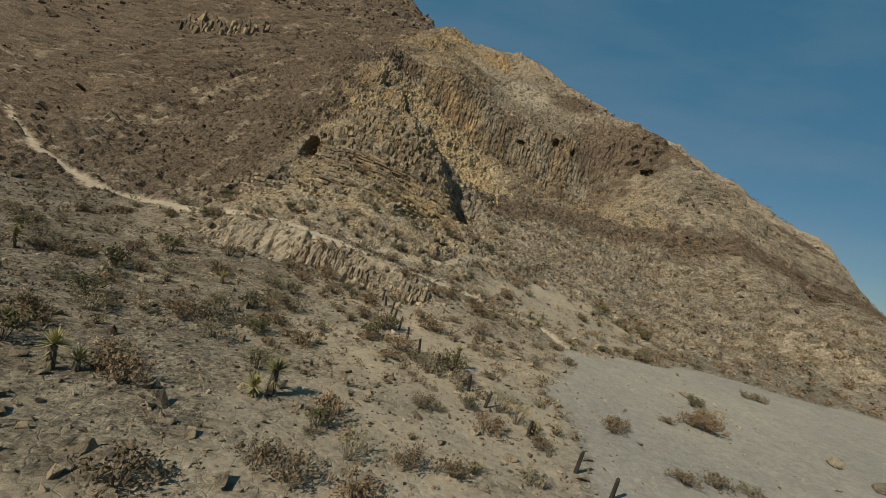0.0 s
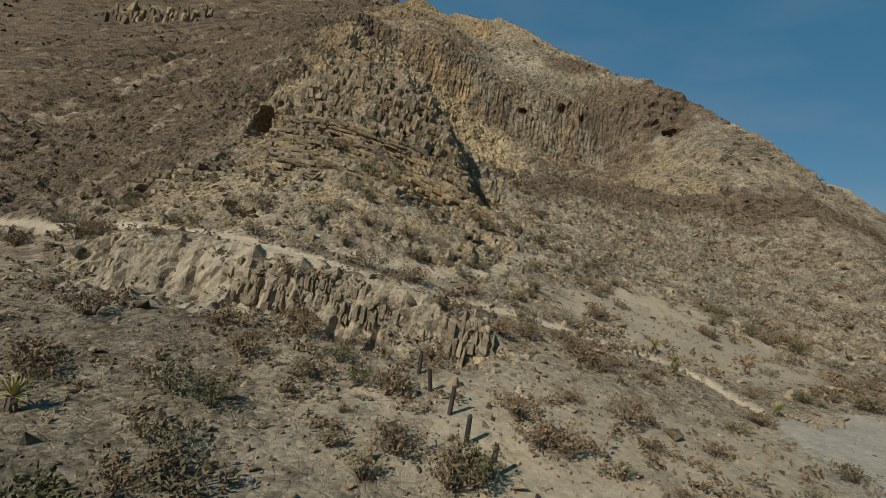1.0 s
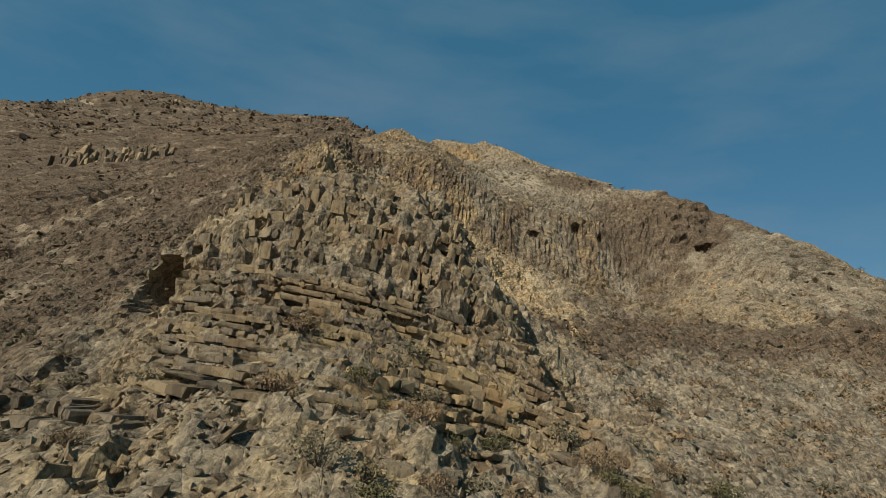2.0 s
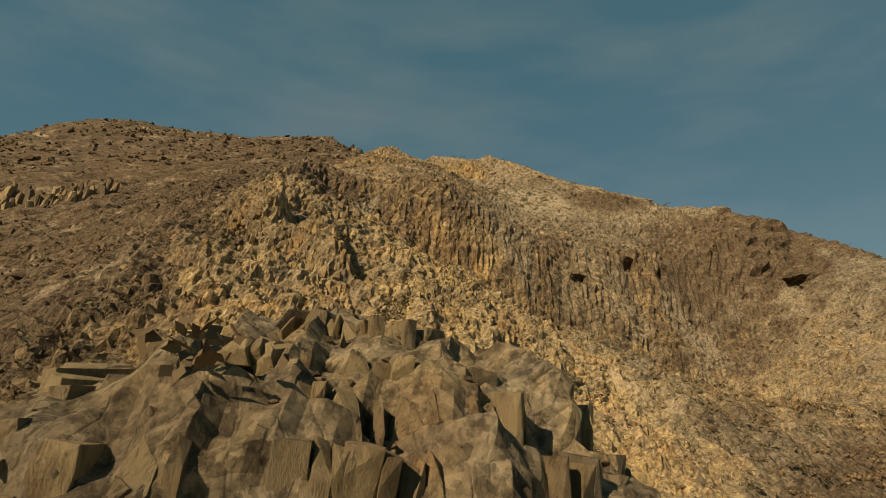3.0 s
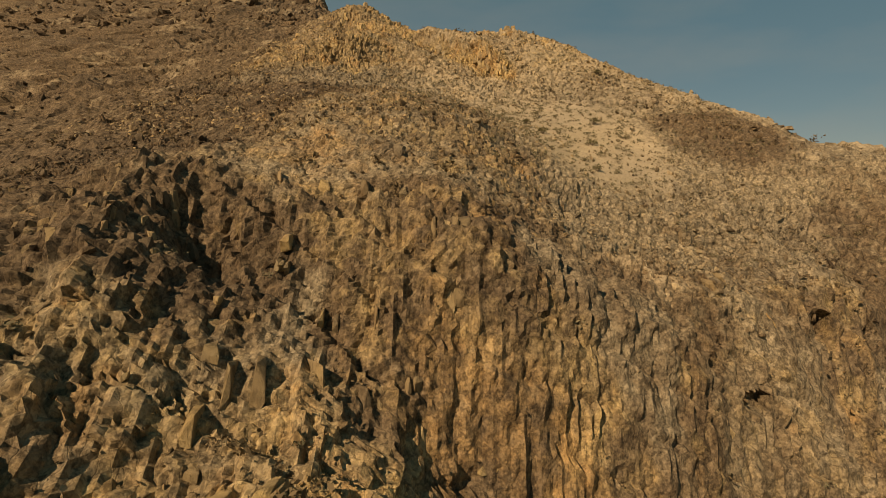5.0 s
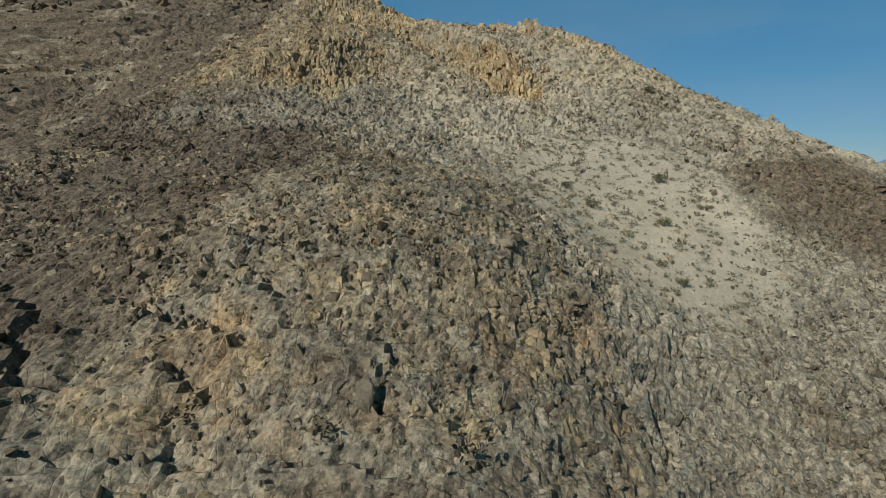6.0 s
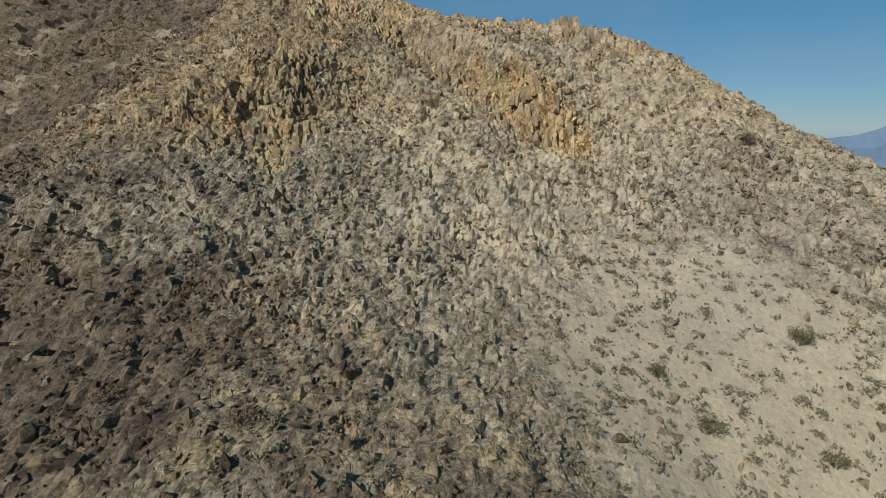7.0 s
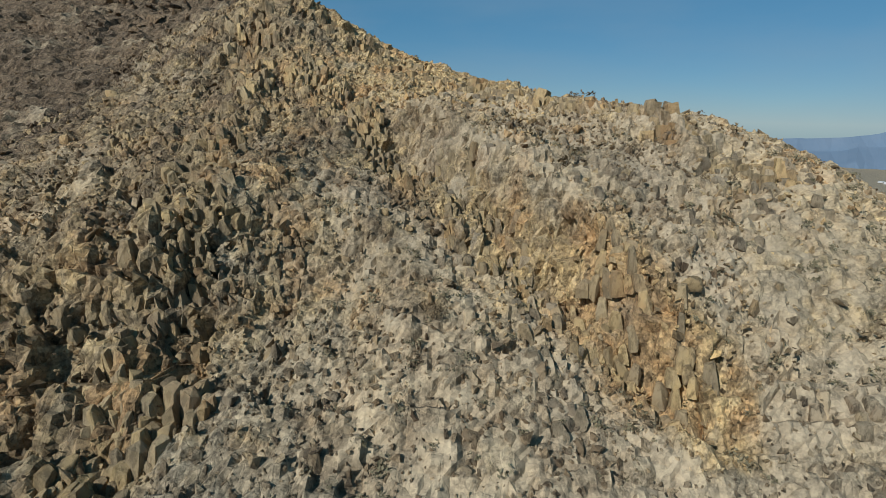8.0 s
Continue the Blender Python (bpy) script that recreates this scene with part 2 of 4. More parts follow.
    dark = np.clip(np.maximum.reduce([0.47 * hill, rubble, 0.42 * brown, 0.72 * varnish, patch, west_flank, 0.25 * band(y, 66, 88, 6) * band(x, -40, 10, 10), 0.3 * soft((y - 46) / 10) * soft((142 - y) / 10) * soft((x - 2) / 10), 1.0 * bands, 1.3 * far, 0.42 * soft((-x - 0 + 12 * n1) / 14) * soft((56 - y) / 8), behind, 1.0 * knob, 0.32 * crag, 0.55 * cliff * soft((n2 + 0.15) * 4), 0.5 * soft((n1 - 0.2) * 5) * soft((y - 60) / 20)]), 0, 1.3) * (1 - 0.8 * chute) * (1 - valley * 0.1) * (1 - 0.9 * low)
    ridge = soft((y - 176) / 12) * soft((226 - y) / 8) * soft((x + 30) / 10) * soft((34 - x) / 12)
    ochre = np.clip(np.maximum.reduce([(0.58 + 0.35 * soft((y - 195) / 8)) * ridge, 0.35 * hill, 0.6 * brown, 0.8 * west, east, top, 1.0 * oval(x, y, -8, 123.5, 7.5, 4, 0), 0.7 * spur * soft((y - 80) / 8) * (1 - 0.8 * west_flank), 0.3 * band(y, 50, 88, 8) * band(x, -30, 6, 10), 0.95 * cliff * soft((n2 + 0.05) * 5), 0.45 * band(y, 100, 132, 8) * band(x, 6, 40, 10), 0.3 * crag * soft((n2 - 0.1) * 6)]), 0, 1) * (1 - 0.85 * behind)
    sand = np.clip(sand + 0.42 * low, 0, 1) * (1 - 0.9 * patch) * (1 - 0.75 * hill) * (1 - 0.6 * bands * soft((y - 60) / 20))
    rust = np.maximum.reduce([0.75 * oval(x + 3 * n2, y, -8, 123.2, 6, 2.1, 0, 0.8), 0.6 * oval(x, y, -3.6, 183.8, 2.6, 3.4, 30, 0.8), 0.8 * oval(x, y, -24, 180.4, 1.6, 2, 0, 0.6), 0.7 * oval(x, y, -23, 207, 2.5, 3, 0, 0.8), 0.55 * hill * soft((n2 - 0.1) * 5)])
    return dict(rust=rust, pale=trail * soft((x + 42) / 24), sand=sand * (1 - wash), dark=dark * (1 - wash), ochre=ochre, rock=rock * (1 - wash) * (1 - trail) * (1 - 0.8 * chute), wash=np.clip(wash, 0, 1), crag=crag, low=low, cliff=cliff, spur=spur, trail=trail, chute=chute, hill=hill, fins=np.maximum.reduce([west, east, top]), towers=towers)


def lines(low, high, fine, reach):
    """Grid lines: even between low and high, wider and wider out to the horizon."""
    out, at = [], 0.0
    while at < reach:
        at += max(fine, min(0.045 * at, 2.8) if at < 170 else 0.14 * at - 21)
        out.append(at)
    out, inner = np.array(out), np.arange(low, high + fine / 2, fine)
    return np.concatenate([(low - out)[::-1], inner, inner[-1] + out])


FINE = 0.36
gx, gy = lines(-46, 24, FINE, 9000), lines(16, 222, FINE, 9000)


def closer(v, low, high, step):
    """Grid lines set closer between low and high."""
    return np.concatenate([v[v < low - step * 0.5], np.arange(low, high, step), v[v > high + step * 0.5]])


for a, b, s in ((42.4, 47.4, 0.12), (62.5, 76, 0.12), (84, 118, 0.22), (117, 134, 0.13), (178, 202, 0.2)):
    gy = closer(gy, a, b, s)
gx = closer(gx, -34, 4, 0.23)
GX, GY = np.meshgrid(gx, gy)
near = (GX > -320) & (GX < 190) & (GY > -60) & (GY < 345)
Z = {k: np.zeros(GX.shape) for k in ("sand", "dark", "ochre", "rock", "wash", "crag", "low", "cliff", "spur", "trail", "chute", "hill", "fins", "towers", "rust", "pale")}
for key, value in zones(GX[near], GY[near]).items():
    Z[key][near] = value
tame = Z["rock"] * (1 - 0.9 * Z["low"]) * (1 - 0.85 * Z["crag"]) * (1 - 0.5 * Z["cliff"])
WX = GX + np.where(near, 1.6 * fbm(GX / 9, GY / 9, 0, 3, 31) * tame, 0)
WY = GY + np.where(near, 2.6 * fbm(GX / 7, GY / 7, 0, 3, 41) * tame, 0)
GZ = landform(WX, WY)
GZ += np.where(near, 0.5 * fbm(GX / 16, GY / 16, 0, 3, 51) * (1 - Z["wash"]) * soft((GY - 20) / 30), 0)
GZ += np.where(near, 0, 6 * fbm(GX / 260, GY / 260, 0, 4, 52) * soft((GZ + 6) / 30))
# the trail is a bench cut into the slope, the road is flat
GZ -= 0.22 * Z["trail"]
DZX, DZY = np.gradient(GZ, gy, gx)[::-1]
NL = np.sqrt(DZX ** 2 + DZY ** 2 + 1)
NRM = np.stack([-DZX / NL, -DZY / NL, 1 / NL], -1)
PT = np.stack([GX, GY, GZ], -1)
rocky = near & (Z["rock"] > 0.04)
p, n, r = PT[rocky], NRM[rocky], Z["rock"][rocky]
steep = soft((1 - n[:, 2]) / 0.35)
crag, cliff, fins, low = Z["crag"][rocky], Z["cliff"][rocky], Z["fins"][rocky], Z["low"][rocky]
x, y, z = p.T
hill = Z["hill"][rocky]
still = (1 - 0.75 * crag) * (1 - 0.5 * cliff) * (1 - 0.85 * low) * (1 - 0.45 * hill)
push = (0.75 + 0.9 * cliff) * still * fbm(x / 6, y / 6, z / 6, 4, 61)
a, b, mark = cells(x / 1.7, y / 1.7, z / 2.2, 71)                              # large blocks
push += still * ((0.42 - 0.1 * cliff + 0.45 * fins) * (mark - 0.5) - 0.22 * soft(1 - (b - a) / 0.16))
a, b, mark = cells(x / 0.62, y / 1.1, z / 1.2, 81)                             # smaller ones
push += still * (0.46 * (mark - 0.5) - 0.24 * soft(1 - (b - a) / 0.2))
push += 0.17 * vnoise(x / 0.36, y / 0.7, z / 0.8, 83) + 0.12 * np.abs(vnoise(x / 0.8, y / 0.8, z / 1.4, 84))
pillar = 0.9 - 2.6 * np.abs(vnoise(x / 1.3, y / 2.2, z / 3.2, 87)) ** 0.7 + 0.5 * vnoise(x / 0.5, y / 0.8, z / 1.6, 88)
flute = 0.45 - 1.7 * np.abs(vnoise(x / 0.62, y / 2.6, z / 3.4, 89)) ** 0.8                # close upright ribs on the faces
push += (0.34 * cliff + 0.18 * fins + 0.13 * low) * flute
push += ((0.07 * cliff + 0.3 * fins + 0.1 * low) * steep + 0.24 * Z["spur"][rocky] * still) * pillar


def ledges(level, thick, seed, wide):
    """Beds that step out of the slope and are cut by joints."""
    level = level / thick
    lower = np.floor(level).astype(np.int64)
    up = level - lower
    along = np.floor((x + 0.5 * y) / wide + 9 * hashed(lower, 0 * lower, 0 * lower, seed)).astype(np.int64)
    return 0.75 * (hashed(lower, along, 0 * lower, seed + 1) - 0.5) + 0.6 * (up - 0.5) - 0.6 * soft(1 - up / 0.22)


bow = z + 0.10 * (x + 14) + 0.010 * (x + 14) ** 2 + 0.12 * vnoise(x / 3, y / 3, 0, 86)                                     # the crag's beds arch over and dip to the east
push -= 0.38 * low * soft(1 - np.abs(vnoise(x / 0.75, y / 3.5, z / 5, 85)) / 0.2)          # upright joints
above = soft((bow - 4.4) / 0.6)
push += crag * ((1 - above) * 0.85 * ledges(bow, 0.56, 5, 1.5) + above * (0.6 * ledges(bow, 1.9, 25, 0.8) + 0.32 * pillar) - 0.08)
come = soft((fbm(x / 8, y / 8, z / 8, 3, 93) + 0.12) * 4)                       # ledges come and go over the mountainside
level = z + 0.06 * x + 1.1 * fbm(x / 9, y / 9, 0, 3, 94) + 0.5 * vnoise(x / 2.3, y / 2.3, z / 2.3, 99)
bold = np.maximum(cliff, 0.7 * Z["spur"][rocky])
push += (1 - crag) * ((0.35 + 0.65 * come) * (1 - 0.7 * bold) * (1 - 0.4 * hill) * (1 - 0.85 * low) * ledges(level, 1.25, 15, 1.7) + 0.4 * bold * ledges(level + 0.5 * x * bold, 3.1, 35, 2.6))
outer = soft((np.maximum.reduce([-40 - x, x - 22, y - 224]) - 2) / 22)          # coarser relief on the outer slopes
push += outer * 3.0 * fbm(x / 13, y / 13, z / 13, 5, 97)
o = outer > 0.02
a, b, mark = cells(x[o] / 4.2, y[o] / 4.2, z[o] / 4.2, 98)
push[o] += outer[o] * (1.9 * (mark - 0.5) - 0.6 * soft(1 - (b - a) / 0.16))
push *= 1 - 0.4 * soft((0.5 - n[:, 2]) / 0.3) * (1 - crag)                       # sheer faces are smoother
PT[rocky] += n * (push * (0.35 + 0.65 * r) * soft(r * 2.2))[:, None]
rest = near & ~rocky
PT[..., 2] += np.where(near, (0.06 * fbm(GX / 1.6, GY / 1.6, 0, 3, 95) + 0.1 * fbm(GX / 4.5, GY / 4.5, 0, 2, 96)) * (1 - Z["wash"] * 0.8) * (1 - 0.7 * Z["trail"]) * (1 - 0.6 * Z["chute"]), 0)
for cx, cy, cz, hw, hh, deep in CAVES:
    d = np.sqrt(((PT[..., 0] - cx) / hw) ** 2 + ((PT[..., 2] - cz) / hh) ** 2 + ((PT[..., 1] - cy) / 3.2) ** 2)
    dent = soft((1.12 - d) / 0.3)
    PT[..., 1] += deep * dent
    PT[..., 0] += 0.25 * deep * dent
    PT[..., 2] -= 0.1 * deep * dent


def node_mat(name, rough=0.9):
    m = bpy.data.materials.new(name)
    m.use_nodes = True
    b = m.node_tree.nodes["Principled BSDF"]
    b.inputs["Roughness"].default_value = rough
    b.inputs["Specular IOR Level"].default_value = 0.2
    return m, m.node_tree.nodes, m.node_tree.links, b


def mixed(nodes, links, mode, fac, a, b):
    m = nodes.new("ShaderNodeMix")
    m.data_type, m.blend_type = "RGBA", mode
    for socket, value in ((m.inputs[0], fac), (m.inputs[6], a), (m.inputs[7], b)):
        if isinstance(value, (int, float)):
            socket.default_value = value
        elif isinstance(value, tuple):
            socket.default_value = (*value, 1)
        else:
            links.new(value, socket)
    return m.outputs[2]


def ramped(nodes, links, source, low, high, a=(0, 0, 0), b=(1, 1, 1)):
    r = nodes.new("ShaderNodeValToRGB")
    r.color_ramp.elements[0].position, r.color_ramp.elements[1].position = low, high
    r.color_ramp.elements[0].color, r.color_ramp.elements[1].color = (*a, 1), (*b, 1)
    links.new(source, r.inputs[0])
    return r.outputs[0]


def noise_at(nodes, links, place, scale, detail=5.0, rough=0.6, stretch=None):
    if stretch:
        mp = nodes.new("ShaderNodeMapping")
        mp.inputs["Scale"].default_value = stretch
        links.new(place, mp.inputs[0])
        place = mp.outputs[0]
    t = nodes.new("ShaderNodeTexNoise")
    t.inputs["Scale"].default_value, t.inputs["Detail"].default_value, t.inputs["Roughness"].default_value = scale, detail, rough
    links.new(place, t.inputs["Vector"])
    return t.outputs["Fac"]


def noise_colour(nodes, links, place, scale):
    t = nodes.new("ShaderNodeTexNoise")
    t.inputs["Scale"].default_value, t.inputs["Detail"].default_value = scale, 3
    links.new(place, t.inputs["Vector"])
    return t.outputs["Color"]


TALUS, TALUS_B = (0.32, 0.265, 0.182), (0.20, 0.163, 0.11)
SAND, SAND_B = (0.445, 0.352, 0.23), (0.34, 0.272, 0.178)
DARK, DARK_B = (0.108, 0.076, 0.047), (0.168, 0.124, 0.08)
OCHRE, OCHRE_B = (0.48, 0.35, 0.172), (0.345, 0.262, 0.148)
RUST = (0.40, 0.25, 0.115)
ROAD = (0.37, 0.323, 0.243)
PATHWAY = (0.475, 0.39, 0.275)


def earth(name, stones, single=False, mild=False):
    """Desert ground or stones: the zones' colours, broken up at several sizes."""
    m, nodes, links, bsdf = node_mat(name, 0.92)
    place = nodes.new("ShaderNodeTexCoord").outputs["Object"]
    zone = nodes.new("ShaderNodeAttribute")
    zone.attribute_name = "zone"
    sep = nodes.new("ShaderNodeSeparateColor")
    links.new(zone.outputs["Color"], sep.inputs[0])
    sand, dark, ochre, road = sep.outputs[0], sep.outputs[1], sep.outputs[2], zone.outputs["Alpha"]
    if stones:
        place = nodes.new("ShaderNodeNewGeometry").outputs["Position"]

    def ragged(value, scale, seed, reach):
        """A zone with a ragged, mottled edge."""
        t = nodes.new("ShaderNodeTexNoise")
        t.noise_dimensions = "4D"
        t.inputs["Scale"].default_value, t.inputs["Detail"].default_value, t.inputs["Roughness"].default_value, t.inputs["W"].default_value = scale, 7, 0.68, seed
        links.new(place, t.inputs["Vector"])
        sum_ = nodes.new("ShaderNodeMath")
        sum_.operation = "MULTIPLY_ADD"
        links.new(t.outputs["Fac"], sum_.inputs[0])
        sum_.inputs[1].default_value = reach
        off = nodes.new("ShaderNodeMath")
        off.operation = "SUBTRACT"
        links.new(value, off.inputs[0]); off.inputs[1].default_value = reach / 2
        links.new(off.outputs[0], sum_.inputs[2])
        return ramped(nodes, links, sum_.outputs[0], 0.15, 0.85)

    if not single:
        sand, dark, ochre = ragged(sand, 0.55, 1.5, 2.2), ragged(dark, 0.5, 4.5, 2.4), ragged(ochre, 0.45, 8.5, 2.2)
    broad = ramped(nodes, links, noise_at(nodes, links, place, 0.16, 6), 0.35, 0.65)
    middle = ramped(nodes, links, noise_at(nodes, links, place, 1.1, 6, 0.65), 0.35, 0.65)
    streak = ramped(nodes, links, noise_at(nodes, links, place, 0.9, 4, 0.6, (1.6, 1.6, 0.22)), 0.4, 0.62)
    c = mixed(nodes, links, "MIX", middle, TALUS, TALUS_B)
    rust = ramped(nodes, links, noise_at(nodes, links, place, 0.33, 6, 0.65, (1.0, 1.0, 0.6)), 0.5, 0.64)
    c = mixed(nodes, links, "MIX", ochre, c, mixed(nodes, links, "MIX", rust, mixed(nodes, links, "MIX", streak, OCHRE, OCHRE_B), RUST))
    if not stones:
        stain = nodes.new("ShaderNodeAttribute")
        stain.attribute_name = "rust"
        c = mixed(nodes, links, "MIX", ragged(stain.outputs["Fac"], 0.9, 12.5, 1.6), c, RUST)
    c = mixed(nodes, links, "MIX", dark, c, mixed(nodes, links, "MIX", middle, DARK, DARK_B))
    c = mixed(nodes, links, "MIX", sand, c, mixed(nodes, links, "MIX", broad, SAND, SAND_B))
    c = mixed(nodes, links, "MIX", road, c, mixed(nodes, links, "MIX", middle, ROAD, (0.315, 0.275, 0.21)))
    if not stones:
        pale = nodes.new("ShaderNodeAttribute")
        pale.attribute_name = "pale"
        c = mixed(nodes, links, "MIX", ramped(nodes, links, pale.outputs["Fac"], 0.15, 0.8), c, mixed(nodes, links, "MIX", middle, PATHWAY, SAND))
    c = mixed(nodes, links, "MULTIPLY", 0.5, c, ramped(nodes, links, noise_at(nodes, links, place, 0.07, 4), 0.3, 0.7, (0.62, 0.62, 0.66), (1.18, 1.1, 1.0)))
    if stones:
        own = nodes.new("ShaderNodeObjectInfo").outputs["Random"] if single else nodes.new("ShaderNodeNewGeometry").outputs["Random Per Island"]
        tint = nodes.new("ShaderNodeValToRGB")
        for at, colour in ((0.0, (0.42, 0.40, 0.40)), (0.3, (0.85, 0.84, 0.82)), (0.6, (1.2, 1.15, 1.06)), (0.85, (0.7, 0.62, 0.55)), (1.0, (1.65, 1.56, 1.4))):
            e = tint.color_ramp.elements.new(at) if at not in (0.0, 1.0) else tint.color_ramp.elements[int(at)]
            e.color = (*colour, 1)
        links.new(own, tint.inputs[0])
        c = mixed(nodes, links, "MULTIPLY", 0.45 if mild else 1.0, c, tint.outputs[0])
        geo = nodes.new("ShaderNodeNewGeometry").outputs["Position"]
        seam = ramped(nodes, links, noise_at(nodes, links, geo, 1.7, 6, 0.7, (1.5, 1.5, 0.6)), 0.41, 0.51, (0.36, 0.34, 0.33), (1.1, 1.08, 1.06))
        c = mixed(nodes, links, "MULTIPLY", 0.5 if single else 0.8, c, seam)
        height = noise_at(nodes, links, geo, 2.4, 8, 0.75, (1.5, 1.5, 0.7))
        depth = 0.3
    else:
        cell = nodes.new("ShaderNodeTexVoronoi")
        cell.inputs["Scale"].default_value = 4.5
        links.new(place, cell.inputs["Vector"])
        bit = nodes.new("ShaderNodeTexVoronoi")
        bit.inputs["Scale"].default_value = 9.0
        links.new(place, bit.inputs["Vector"])
        grit = mixed(nodes, links, "MIX", 0.5, cell.outputs["Color"], bit.outputs["Color"])
        grey = nodes.new("ShaderNodeRGBToBW")
        links.new(grit, grey.inputs[0])
        speck = ramped(nodes, links, grey.outputs[0], 0.15, 0.85, (0.42, 0.41, 0.40), (1.56, 1.53, 1.46))
        calm = nodes.new("ShaderNodeMath")
        calm.operation, calm.use_clamp = "MAXIMUM", True
        links.new(sand, calm.inputs[0]); links.new(road, calm.inputs[1])
        c = mixed(nodes, links, "MULTIPLY", ramped(nodes, links, calm.outputs[0], 0.1, 1.0, (0.9, 0.9, 0.9), (0.28, 0.28, 0.28)), c, speck)
        seam = ramped(nodes, links, noise_at(nodes, links, place, 1.9, 8, 0.74, (1.4, 1.4, 0.8)), 0.41, 0.51, (0.30, 0.285, 0.275), (1.15, 1.13, 1.11))
        c = mixed(nodes, links, "MULTIPLY", ramped(nodes, links, calm.outputs[0], 0.1, 0.8, (0.62, 0.62, 0.62), (0.1, 0.1, 0.1)), c, seam)
        add = nodes.new("ShaderNodeMath")
        add.operation = "MULTIPLY_ADD"
        add.inputs[1].default_value = -0.3
        links.new(cell.outputs["Distance"], add.inputs[0]); links.new(noise_at(nodes, links, place, 2.4, 9, 0.76), add.inputs[2])
        joint = nodes.new("ShaderNodeTexVoronoi")                  # cracks between the joint blocks
        joint.feature = "DISTANCE_TO_EDGE"
        joint.inputs["Scale"].default_value = 1.5
        bent = nodes.new("ShaderNodeMapping")
        bent.inputs["Scale"].default_value = (1.5, 1.2, 0.6)
        links.new(mixed(nodes, links, "LINEAR_LIGHT", 0.25, place, noise_colour(nodes, links, place, 1.3)), bent.inputs[0])
        links.new(bent.outputs[0], joint.inputs["Vector"])
        crack = nodes.new("ShaderNodeMath")
        crack.operation = "MULTIPLY_ADD"
        crack.inputs[1].default_value = 0.16
        links.new(ramped(nodes, links, joint.outputs["Distance"], 0.0, 0.07), crack.inputs[0]); links.new(add.outputs[0], crack.inputs[2])
        height = crack.outputs[0]
        strength, depth = ramped(nodes, links, calm.outputs[0], 0.1, 0.9, (1, 1, 1), (0.45, 0.45, 0.45)), 0.16
    bump = nodes.new("ShaderNodeBump")
    bump.inputs["Distance"].default_value = depth
    if stones:
        bump.inputs["Strength"].default_value = 1.0
    else:
        links.new(strength, bump.inputs["Strength"])
    links.new(height, bump.inputs["Height"])
    links.new(bump.outputs[0], bsdf.inputs["Normal"])
    links.new(c, bsdf.inputs["Base Color"])
    return m


EARTH, STONE, BLOCK, ROCK = earth("earth", False), earth("stone", True), earth("block", True, True, True), earth("rock", True, False, True)


def mesh_of(name, co, faces, material, zone=None, smooth=False):
    """A mesh from arrays of places and of faces with one number of corners each."""
    me = bpy.data.meshes.new(name)
    k = faces.shape[1]
    me.vertices.add(len(co)); me.vertices.foreach_set("co", np.ascontiguousarray(co, np.float32).ravel())
    me.loops.add(faces.size); me.loops.foreach_set("vertex_index", faces.ravel().astype(np.int32))
    me.polygons.add(len(faces))
    me.polygons.foreach_set("loop_start", np.arange(0, faces.size, k, dtype=np.int32))
    me.polygons.foreach_set("loop_total", np.full(len(faces), k, np.int32))
    me.polygons.foreach_set("use_smooth", np.full(len(faces), smooth))
    if zone is not None:
        me.color_attributes.new("zone", "FLOAT_COLOR", "POINT").data.foreach_set("color", np.ascontiguousarray(zone, np.float32).ravel())
    me.update()
    me.materials.append(material)
    return me


ny, nx = GX.shape
i = np.arange(nx * ny).reshape(ny, nx)
quads = np.stack([i[:-1, :-1], i[:-1, 1:], i[1:, 1:], i[1:, :-1]], -1).reshape(-1, 4)
zone = np.stack([Z["sand"], Z["dark"], Z["ochre"], Z["wash"]], -1).reshape(-1, 4)
GROUND = mesh_of("ground", PT.reshape(-1, 3), quads, EARTH, zone, False)
GROUND.polygons.foreach_set("use_smooth", (Z["rock"][:-1, :-1] < 0.3).ravel())
for key in ("rust", "pale"):
    GROUND.attributes.new(key, "FLOAT", "POINT").data.foreach_set("value", Z[key].astype(np.float32).ravel())
ground = tagged(new("ground", GROUND), "dry rocky desert mountainside with sand, ledges and cliffs", "ground", kind="structure")


def column(v, lines_):
    k = np.clip(np.searchsorted(lines_, v) - 1, 0, len(lines_) - 2)
    return k, (v - lines_[k]) / (lines_[k + 1] - lines_[k])


def ground_at(x, y, field=None):
    """The height of the finished ground, or another field of it, at places on the plan."""
    f = PT[..., 2] if field is None else field
    a, u = column(np.asarray(x, float), gx)
    b, v = column(np.asarray(y, float), gy)
    return f[b, a] * (1 - u) * (1 - v) + f[b, a + 1] * u * (1 - v) + f[b + 1, a] * (1 - u) * v + f[b + 1, a + 1] * u * v


# ---------------------------------------------------------------- stones
rng = np.random.default_rng(7)


def hull(count, flat, seed, tall=1.0):
    """An angular stone: the hull of scattered points."""
    r = np.random.default_rng(seed)
    v = r.normal(size=(count, 3))
    v = v / np.linalg.norm(v, axis=1)[:, None] * r.uniform(0.75, 1.0, (count, 1)) * (1, r.uniform(0.6, 0.95), flat * tall)
    bm = bmesh.new()
    for c in v:
        bm.verts.new(c)
    bmesh.ops.convex_hull(bm, input=bm.verts)
    loose = [w for w in bm.verts if not w.link_faces]
    bmesh.ops.delete(bm, geom=loose, context="VERTS")
    bmesh.ops.triangulate(bm, faces=bm.faces)
    bm.verts.index_update()
    co, tri = np.array([w.co[:] for w in bm.verts]), np.array([[w.index for w in f.verts] for f in bm.faces])
    bm.free()
    return co, tri


